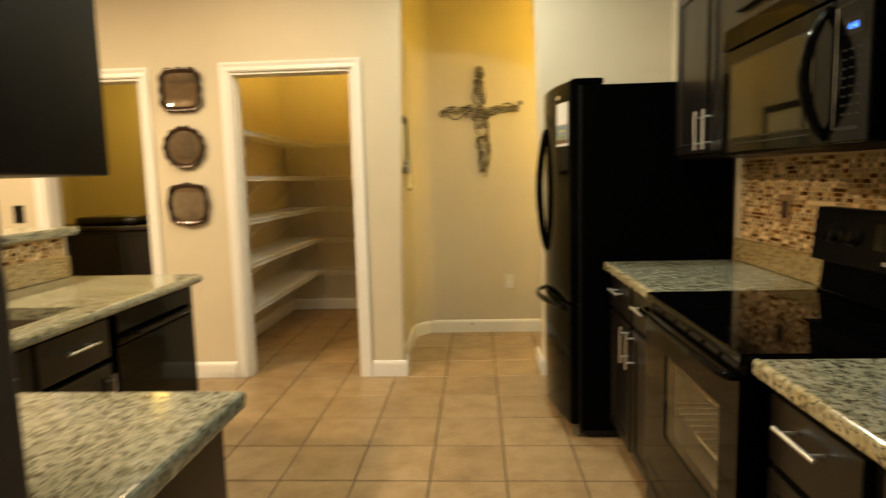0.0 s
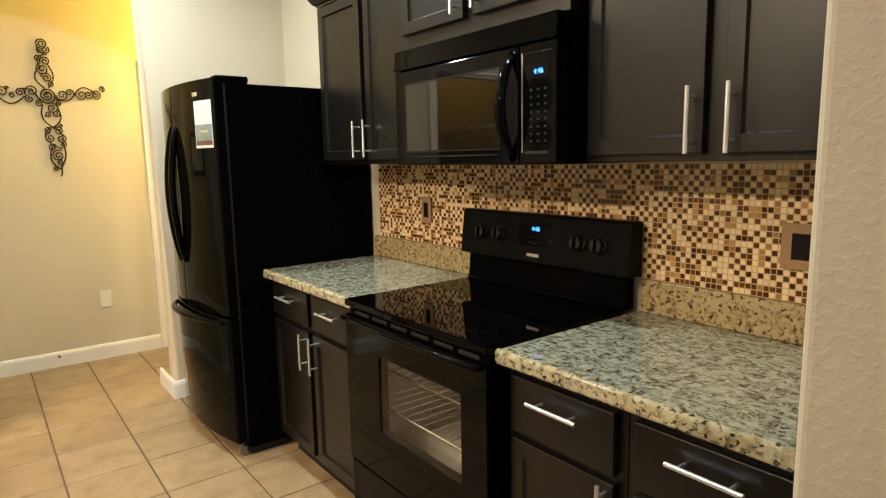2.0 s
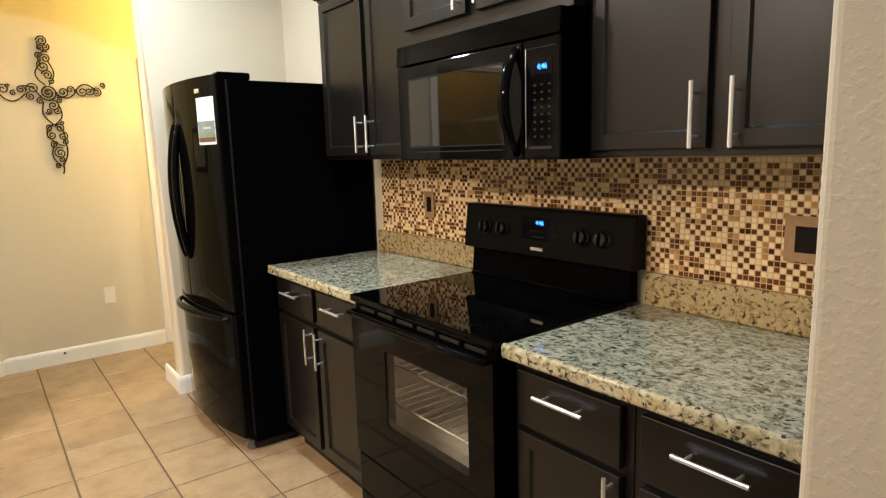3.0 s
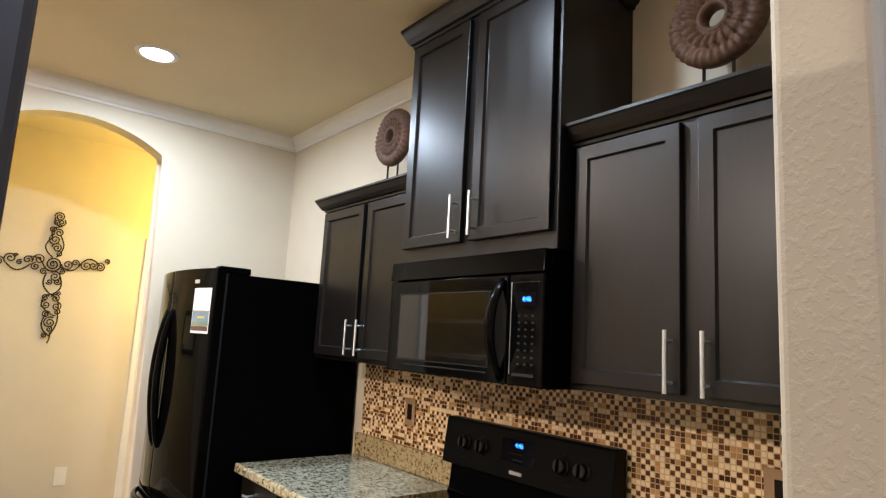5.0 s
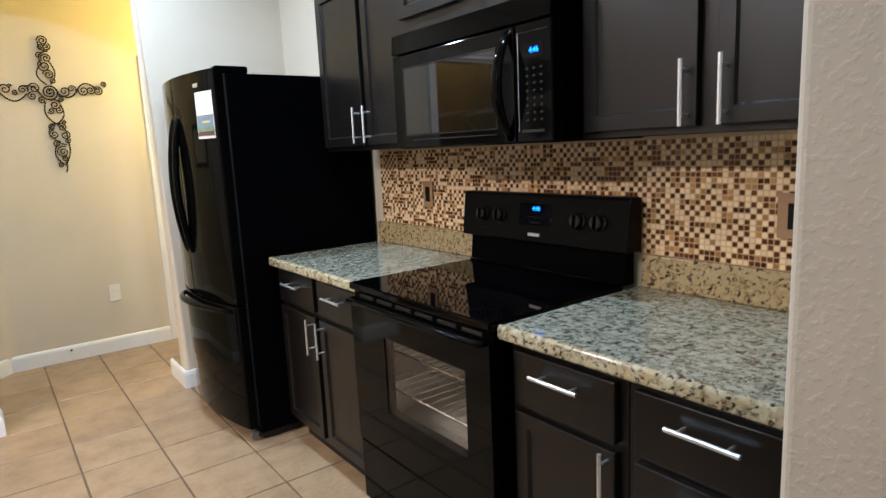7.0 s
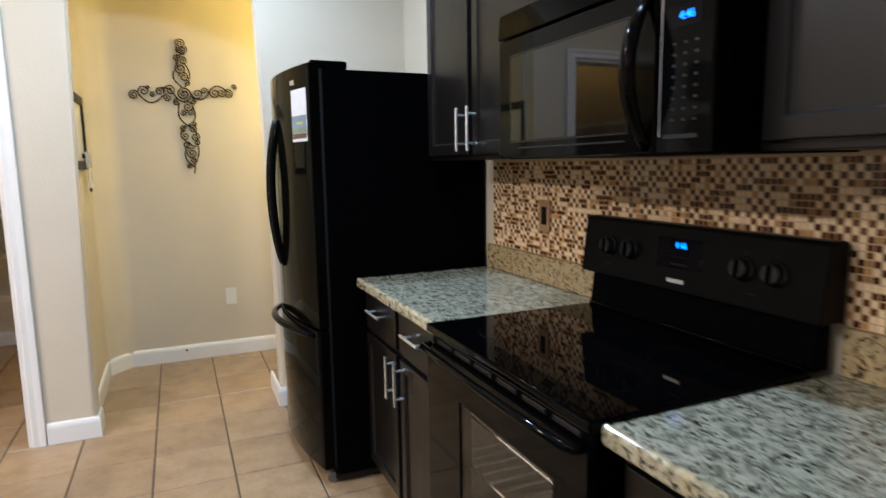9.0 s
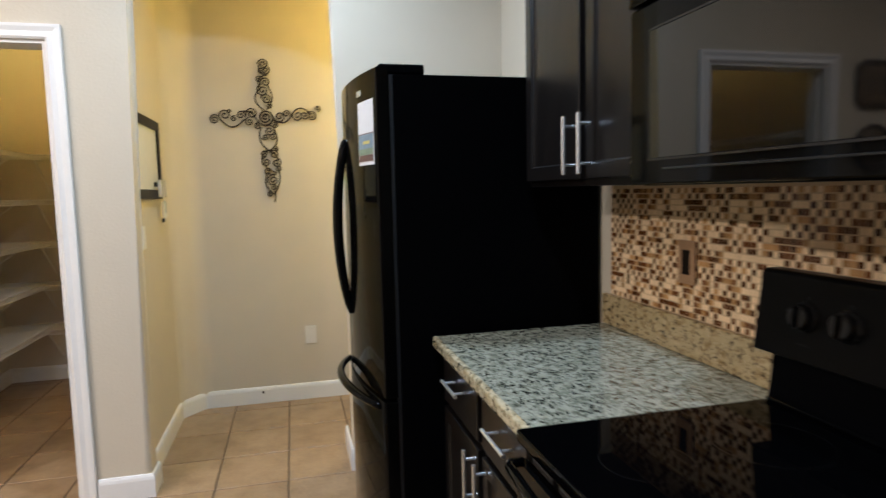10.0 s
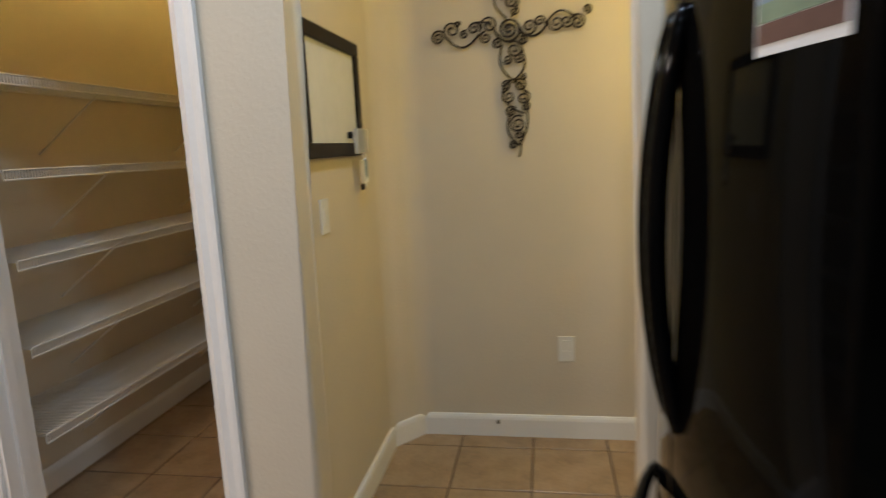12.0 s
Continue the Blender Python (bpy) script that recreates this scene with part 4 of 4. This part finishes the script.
# lower limb
scroll(arc((-0.030, -0.060), (0.012, -0.206), -0.20), 0.0048)
scroll(arc((0.052, -0.080), (0.014, -0.208), 0.22), 0.0048)
scroll(arc((0.012, -0.200), (-0.030, -0.290), -0.22), 0.0044)
scroll(arc((0.012, -0.200), (0.066, -0.300), 0.16), 0.0044)
scroll(arc((-0.028, -0.282), (0.056, -0.345), -0.10), 0.0044)
scroll(arc((0.060, -0.300), (0.036, -0.472), 0.12), 0.0048)
scroll(arc((0.000, -0.335), (0.034, -0.480), -0.22), 0.0048)
scroll(arc((0.036, -0.455), (0.030, -0.528), 0.08), 0.0046)
curls((20, -82, 36, 130, 1.8, -1), (-8, -120, 20, 200, 1.5, 1), (38, -116, 24, 60, 1.6, -1), (56, -48, 19, 120, 1.5, -1), (-16, -226, 22, 20, 1.6, 1),
      (42, -228, 28, 160, 1.7, -1), (54, -196, 14, 90, 1.3, -1), (-8, -274, 30, 90, 1.7, 1), (54, -280, 30, 90, 1.7, -1), (0, -336, 24, 30, 1.6, 1),
      (62, -318, 20, 90, 1.4, -1), (28, -390, 38, 60, 1.9, 1), (30, -434, 20, 120, 1.5, -1), (8, -476, 18, 30, 1.6, 1))
part("hanger", tube([(CX, CY, CZ + 0.01), (CX, NY, CZ + 0.01)], 0.006, 8), IRON, cross)

# ---- framed board ----
BY0, BY1, BZ0, BZ1 = 4.130, 4.722, 1.378, 1.802
board = thing("whiteboard", (NX, (BY0 + BY1) / 2, BZ0), "small whiteboard in a dark wooden frame", "whiteboard")
part("face", box(NX + 0.002, NX + 0.010, BY0 + 0.03, BY1 - 0.03, BZ0 + 0.03, BZ1 - 0.03), BOARD, board)
for y0, y1, z0, z1 in ((BY0, BY1, BZ1 - 0.048, BZ1), (BY0, BY1, BZ0, BZ0 + 0.048), (BY0, BY0 + 0.045, BZ0 + 0.048, BZ1 - 0.048), (BY1 - 0.045, BY1, BZ0 + 0.048, BZ1 - 0.048)):
    part("frame_rail", box(NX + 0.001, NX + 0.022, y0, y1, z0, z1, 0.003), BROWNPL, board)
clip = thing("hook_holder", (NX + 0.03, 4.665, 1.38), "clear plastic clip holding hanging keys", "hook")
part("holder", box(NX + 0.0225, NX + 0.040, 4.590, 4.728, 1.385, 1.480, 0.004, 2), CLEAR, clip)
part("magnet", lathe([(0.013, 0.0), (0.013, 0.012), (0.009, 0.016)], (NX + 0.0115, 4.565, 1.455), 0, 20), KNOBM, clip)
keys = thing("key_bunch", (NX + 0.035, 4.665, 1.22), "bunch of keys with coloured plastic tags", "keys")
part("ring", tube([(NX + 0.034, 4.670 + 0.018 * math.cos(a), 1.372 + 0.018 * math.sin(a)) for a in [2 * math.pi * k / 20 for k in range(21)]], 0.0022, 6), STEEL, keys)
for y, z0, z1, m in ((4.645, 1.270, 1.360, STEEL), (4.680, 1.285, 1.362, BLUEP), (4.663, 1.255, 1.300, PAPER), (4.635, 1.245, 1.268, DARKFAB), (4.690, 1.272, 1.300, PAPER)):
    part("key_tag", box(NX + 0.026, NX + 0.040, y - 0.013, y + 0.013, z0, z1, 0.004), m, keys)

# ---- decorative plates ----
def wall_dish(z, square, label, lobes):
    """A dish on the wall: scalloped dark rim, polished dished face."""
    x = -1.955
    dish = thing("wall_plate", (x, YP, z - 0.14), label, "decorative plate", "plates beside the pantry door")
    n = 96

    def ring(r, y, scallop):
        out = []
        for k in range(n):
            a = 2 * math.pi * k / n
            c, s = math.cos(a), math.sin(a)
            rr = r / (abs(c) ** square + abs(s) ** square) ** (1 / square)
            rr *= 1 + scallop * math.cos(lobes * a)
            out.append((x + rr * c, y, z + rr * s))
        return out

    def skin(rings, close):
        bm = bmesh.new()
        vs = [[bm.verts.new(p) for p in r] for r in rings]
        for a, b in zip(vs, vs[1:]):
            for k in range(n):
                bm.faces.new((a[k], a[(k + 1) % n], b[(k + 1) % n], b[k]))
        for r in close:
            bm.faces.new(vs[r])
        return bm

    R = 0.143
    part("rim", skin([ring(R * 0.7, YP - 0.002, 0), ring(R * 0.93, YP - 0.012, 0.02), ring(R, YP - 0.024, 0.035), ring(R * 0.97, YP - 0.030, 0.03), ring(R * 0.90, YP - 0.027, 0.015), ring(R * 0.80, YP - 0.021, 0), ring(R * 0.76, YP - 0.017, 0)], (0,)), PLATERIM, dish, smooth=True)
    part("face", skin([ring(R * 0.765, YP - 0.0172, 0), ring(R * 0.60, YP - 0.0140, 0), ring(R * 0.35, YP - 0.0125, 0), ring(R * 0.05, YP - 0.0120, 0)], (3,)), PLATEFACE, dish, "polished reflective bronze face", smooth=True)


wall_dish(1.957, 4.5, "square scalloped bronze wall plate", 12)
wall_dish(1.583, 2.0, "round scalloped bronze wall plate", 14)
wall_dish(1.205, 3.2, "rounded-square scalloped bronze wall plate", 8)

# ---- carved medallions on the cabinets ----
def medallion(y, z, base_z, label):
    x0 = 1.060
    ob = thing("carved_medallion", (x0, y, base_z), label, "ornament", "carved medallions on the cabinets")
    n, R = 120, 0.142
    rings = []
    bm = bmesh.new()
    for r, h, wave, lobes in ((0.030, 0.012, 0, 1), (0.030, -0.020, 0, 1), (0.036, -0.031, 0, 1), (0.046, -0.031, 0, 1), (0.050, -0.016, 0.001, 20), (0.056, -0.019, 0.004, 20), (0.075, -0.025, 0.005, 20), (0.088, -0.024, 0.006, 20), (0.093, -0.018, 0.002, 20),
                              (0.100, -0.021, 0.005, 34), (0.118, -0.022, 0.005, 34), (0.132, -0.016, 0.004, 34), (R, -0.004, 0.002, 34), (R - 0.002, 0.012, 0, 1)):
        rings.append([bm.verts.new((x0 + h - 2.2 * wave * abs(math.cos(lobes * math.pi * k / n)), y + (r + (0.004 * math.cos(lobes * 2 * math.pi * k / n) if wave else 0)) * math.cos(2 * math.pi * k / n), z + r * math.sin(2 * math.pi * k / n))) for k in range(n)])
    rings.append(rings[0])
    for a, b in zip(rings, rings[1:]):
        for k in range(n):
            bm.faces.new((a[k], a[(k + 1) % n], b[(k + 1) % n], b[k]))
    part("disc", bm, CARVED, ob, "carved petal ring with a centre hole", smooth=True)
    for dy in (-0.042, 0.042):
        part("stand_rod", tube([(x0 + 0.002, y + dy, base_z), (x0 + 0.002, y + dy, z - 0.120)], 0.005, 8), KNOBM, ob)
    part("stand_base", box(x0 - 0.04, x0 + 0.045, y - 0.06, y + 0.06, base_z, base_z + 0.008, 0.002), IRON, ob)


medallion(2.490, 2.462, 2.170, "carved brown wooden ring medallion beside the tall cabinet")
medallion(0.890, 2.440, 2.170, "carved brown wooden ring medallion on a metal stand")

# ---- sink run and raised bar ----
SX = -1.345
bm = bmesh.new()
for x0, x1, y0, y1 in ((-1.98, SX, 1.96, 2.70), (-1.98, SX, 0.480, 1.30), (-1.43, SX, 1.30, 1.96), (-1.98, -1.86, 1.30, 1.96)):
    add_box(bm, x0, x1, y0, y1, 0.873, 0.915)
bmesh.ops.remove_doubles(bm, verts=bm.verts, dist=0.0005)
sink_top = thing("countertop", (-1.66, 1.59, 0.873), "speckled granite countertop with a cut-out for the sink", "countertop", "granite countertops")
part("slab", bm, GRANITE, sink_top)
part("edge", tube([(SX, 0.49, 0.894), (SX, 2.70, 0.894)], 0.0205, 14), GRANITE, sink_top, "rounded front edge")
sink = thing("sink", (-1.645, 1.63, 0.70), "brown undermount kitchen sink basin", "sink")
bm = bmesh.new()
for x0, x1, y0, y1, z0, z1 in ((-1.87, -1.42, 1.29, 1.97, 0.70, 0.71), (-1.87, -1.86, 1.29, 1.97, 0.71, 0.872), (-1.43, -1.42, 1.29, 1.97, 0.71, 0.872), (-1.86, -1.43, 1.29, 1.30, 0.71, 0.872), (-1.86, -1.43, 1.96, 1.97, 0.71, 0.872)):
    add_box(bm, x0, x1, y0, y1, z0, z1)
part("basin", bm, SINKM, sink)
part("drain", lathe([(0.02, 0.711), (0.045, 0.714), (0.048, 0.711)], (-1.645, 1.63, 0), 2, 24), STEEL, sink)
cab = thing("sink_cabinet", (-1.66, 1.55, 0), "espresso wood sink cabinet beside the dishwasher", "cabinet", "kitchen base cabinets")
part("body", box(-1.40, SX - 0.055, 1.10, 2.055, 0.105, 0.870), CABINET, cab)
part("back_panel", box(-1.975, -1.965, 1.10, 2.055, 0.0, 0.870), CABINET, cab)
part("toe_kick", box(-1.97, SX - 0.12, 1.10, 2.055, 0.0, 0.105), CABINET_IN, cab)
FLIP = Matrix.Diagonal((-1, 1, 1, 1))
for y0, y1 in ((1.665, 2.035), (1.275, 1.645)):
    d = part("false_drawer", turned(slab(y0, y1, 0.712, 0.856, -(SX - 0.034)), FLIP), CABINET, cab)
    bar_pull(d, -(SX - 0.034), (y0 + y1) / 2 - 0.078, (y0 + y1) / 2 + 0.078, 0.795, 0.795, FLIP)
    d = part("door", turned(shaker(y0, y1, 0.135, 0.690, -(SX - 0.034)), FLIP), CABINET, cab)
    bar_pull(d, -(SX - 0.034), y1 - 0.04, y1 - 0.04, 0.505, 0.660, FLIP)
dw = thing("dishwasher", (-1.66, 2.37, 0), "glossy black dishwasher under the granite counter", "dishwasher")
part("tub", box(-1.96, SX - 0.062, 2.062, 2.665, 0.02, 0.868), SATIN, dw)
part("door", box(SX - 0.060, SX - 0.028, 2.066, 2.662, 0.115, 0.735, 0.004, 2), GLOSS, dw)
part("control_strip", box(SX - 0.060, SX - 0.022, 2.066, 2.662, 0.742, 0.862, 0.006, 2), GLOSS, dw)
part("handle", tube([(SX - 0.012, 2.10, 0.775), (SX + 0.002, 2.16, 0.772), (SX + 0.002, 2.57, 0.772), (SX - 0.012, 2.63, 0.775)], 0.011, 10), GLOSS, dw)
part("kick_plate", box(SX - 0.10, SX - 0.085, 2.066, 2.662, 0.0, 0.110), CABINET_IN, dw)
tagged(part("end_panel", box(-1.975, SX - 0.030, 2.668, 2.688, 0.0, 0.872, 0.002), CABINET), "espresso wood end panel closing the sink run", "panel")
structure("wall_bar", box(-2.13, -1.985, 0.478, 2.70, 0, 1.105), WALL, "beige half wall carrying the raised bar", "wall")
tagged(part("bar_upstand", box(-1.984, -1.962, 0.49, 2.695, 0.9155, 1.018, 0.003), GRANITE_WARM_LIT), "granite upstand below the bar, warm light in its colour", "backsplash")
bm = box(-2.42, -1.945, 0.478, 2.755, 1.108, 1.150)
bmesh.ops.bevel(bm, geom=[e for e in bm.edges if abs(e.verts[0].co.z - e.verts[1].co.z) < 0.001], offset=0.011, segments=3, affect="EDGES", profile=0.5)
bar_top = thing("countertop", (-2.18, 1.61, 1.108), "raised granite breakfast bar top", "countertop", "granite countertops")
part("slab", bm, GRANITE, bar_top)

# ---- near peninsula ----
countertop("countertop", -1.345, -0.503, YE1 + 0.022, 1.100, "speckled granite peninsula top with rounded edge", front="")
pen = thing("peninsula_cabinet", (-0.93, 0.78, 0), "espresso wood peninsula cabinet with a plain end panel", "cabinet", "kitchen base cabinets")
part("body", box(-1.34, -0.550, YE1 + 0.023, 1.045, 0.105, 0.871), CABINET, pen)
part("end_panel", box(-0.550, -0.532, YE1 + 0.023, 1.050, 0.0, 0.871, 0.002), CABINET, pen)
part("toe_kick", box(-1.34, -0.545, YE1 + 0.05, 0.98, 0.0, 0.105), CABINET_IN, pen)
QUARTER = Matrix.Rotation(radians(-90), 4, "Z")
for x0, x1 in ((-0.930, -0.555), (-1.325, -0.950)):
    d = part("drawer", turned(slab(x0, x1, 0.712, 0.856, -1.066), QUARTER), CABINET, pen)
    bar_pull(d, -1.066, (x0 + x1) / 2 - 0.078, (x0 + x1) / 2 + 0.078, 0.785, 0.785, QUARTER)
    d = part("door", turned(shaker(x0, x1, 0.135, 0.690, -1.066), QUARTER), CABINET, pen)
up = thing("wall_cabinet", (-1.0, 0.64, 1.348), "espresso wood wall cabinet above the peninsula", "cabinet", "kitchen wall cabinets")
part("body", box(-1.50, -0.556, YE1 + 0.021, 0.790, 1.348, 2.108, 0.002), CABINET, up)
for x0, x1 in ((-1.03, -0.571), (-1.49, -1.04)):
    d = part("door", turned(shaker(x0, x1, 1.362, 2.098, -0.812), QUARTER), CABINET, up)

# ---- dim side room ----
chest = thing("sideboard", (-3.1, 4.9, 0), "black sideboard in the dim side room", "sideboard")
part("body", box(-3.75, -2.36, 4.62, 5.12, 0.08, 0.985, 0.006, 2), DARKFAB, chest)
part("top", box(-3.78, -2.33, 4.59, 5.14, 0.987, 1.022, 0.008, 2), DARKFAB, chest)
for x in (-3.70, -2.42):
    for y in (4.66, 5.07):
        part("leg", box(x - 0.025, x + 0.025, y - 0.025, y + 0.025, 0.0, 0.08), DARKFAB, chest)
for k in range(3):
    part("drawer", box(-3.72 + 0.455 * k, -3.29 + 0.455 * k, 4.608, 4.622, 0.60, 0.95, 0.004), DARKFAB, chest)
bag = thing("folded_bag", (-3.05, 4.85, 1.022), "black soft bag lying on the sideboard", "bag")
bm = box(-3.30, -2.78, 4.70, 5.02, 1.024, 1.095, 0.03, 3)
part("bag_body", bm, DARKFAB, bag, smooth=True)

# ---- floor tiles ----
PITCH, DEEP, JOINT, TX, TY = 0.340, 0.358, 0.009, 0.085, 3.560
floor_ob = bpy.data.objects["floor"]


def tile_mesh():
    bm = box(JOINT / 2, PITCH - JOINT / 2, JOINT / 2, DEEP - JOINT / 2, -0.010, 0.0)
    top = [e for e in bm.edges if e.verts[0].co.z > -0.001 and e.verts[1].co.z > -0.001]
    bmesh.ops.bevel(bm, geom=top, offset=0.0022, segments=1, affect="EDGES")
    mesh = bpy.data.meshes.new("tile")
    bm.to_mesh(mesh)
    bm.free()
    mesh.materials.append(TILE)
    return mesh


TILE_MESH = tile_mesh()
far_v, far_f = [], []
for i in range(-18, 7):
    for j in range(-20, 13):
        x, y = TX + i * PITCH, TY + j * DEEP
        if -2.05 < x < 1.0 and -0.3 < y < 6.1:
            t = new("tile", TILE_MESH)
            t.location = (x, y, -0.0005 * ((i * 7 + j * 3) % 3))
            t.parent = floor_ob
        else:
            a, b, g, d = x + JOINT / 2, y + JOINT / 2, PITCH - JOINT, DEEP - JOINT
            k = len(far_v)
            far_v += [(a, b, -0.001), (a + g, b, -0.001), (a + g, b + d, -0.001), (a, b + d, -0.001), (a, b, -0.008), (a + g, b, -0.008), (a + g, b + d, -0.008), (a, b + d, -0.008)]
            far_f += [(k, k + 1, k + 2, k + 3)] + [(k + q, k + 4 + q, k + 4 + (q + 1) % 4, k + (q + 1) % 4) for q in range(4)]
mesh = bpy.data.meshes.new("far_tiles")
mesh.from_pydata(far_v, [], far_f)
mesh.materials.append(TILE_FAR)
far = new("far_tiles", mesh)
far.parent = floor_ob
far["kind"] = "stuff"

# ---- mosaic backsplash ----
MP, MJ = 0.0163, 0.0031
MZ0, MZ1, MY0, MY1 = 1.0205, 1.389, 0.456, 2.842
mosaic = structure("wall_mosaic", box(XW - 0.0045, XW - 0.0012, MY0, MY1, MZ0, MZ1), MORTAR, "brown, tan and cream glass mosaic backsplash", "backsplash")
pieces = []
for mat in MOSAIC[False]:
    g = MP - MJ
    bm = box(-0.0012, 0.0, 0, g, 0, g)
    mesh = bpy.data.meshes.new("mosaic_tile")
    bm.to_mesh(mesh)
    bm.free()
    mesh.materials.append(mat)
    pieces.append(mesh)
chance = random.Random(7)
vs, fs, ms = [], [], []
for j in range(int((MZ1 - MZ0) / MP)):
    for i in range(int((MY1 - MY0) / MP)):
        y, z = MY0 + 0.002 + i * MP, MZ0 + 0.002 + j * MP
        u = chance.random()
        if (i + j) % 2 == 0:
            kind = 0 if u < 0.66 else (2 if u < 0.80 else 1)
        else:
            kind = 0 if u < 0.16 else (2 if u < 0.30 else 1)
        lift = 0.0004 * chance.random()
        if 2.12 < y < 2.34:
            t = new("mosaic_tile", pieces[kind])
            t.location = (XW - 0.0045 - lift, y, z)
            t.parent = mosaic
        else:
            g, x = MP - MJ, XW - 0.0057 - lift
            k = len(vs)
            vs += [(x, y, z), (x, y + g, z), (x, y + g, z + g), (x, y, z + g), (XW - 0.0044, y, z), (XW - 0.0044, y + g, z), (XW - 0.0044, y + g, z + g), (XW - 0.0044, y, z + g)]
            fs += [(k, k + 3, k + 2, k + 1)] + [(k + q, k + (q + 1) % 4, k + 4 + (q + 1) % 4, k + 4 + q) for q in range(4)]
            ms += [kind] * 5
mesh = bpy.data.meshes.new("mosaic_field")
mesh.from_pydata(vs, [], fs)
for mat in MOSAIC[True]:
    mesh.materials.append(mat)
mesh.polygons.foreach_set("material_index", ms)
field = new("mosaic_field", mesh)
field.parent = mosaic
field["kind"] = "stuff"

# mosaic band under the raised bar
band = structure("wall_bar_mosaic", box(-1.9848, -1.981, 0.49, 2.695, 1.0185, 1.1075), MORTAR, "brown and cream mosaic band under the raised bar", "backsplash")
vs, fs, ms = [], [], []
for j in range(5):
    for i in range(int(2.2 / MP)):
        y, z, g, x = 0.492 + i * MP, 1.0205 + j * MP, MP - MJ, -1.9798
        k = len(vs)
        vs += [(x, y, z), (x, y + g, z), (x, y + g, z + g), (x, y, z + g), (-1.9812, y, z), (-1.9812, y + g, z), (-1.9812, y + g, z + g), (-1.9812, y, z + g)]
        fs += [(k, k + 1, k + 2, k + 3)] + [(k + q, k + 4 + q, k + 4 + (q + 1) % 4, k + (q + 1) % 4) for q in range(4)]
        ms += [chance.choice((0, 1, 1, 2, 0))] * 5
mesh = bpy.data.meshes.new("mosaic_field")
mesh.from_pydata(vs, [], fs)
for mat in MOSAIC[True]:
    mesh.materials.append(mat)
mesh.polygons.foreach_set("material_index", ms)
bar_field = new("mosaic_field", mesh)
bar_field.parent = band
bar_field["kind"] = "stuff"
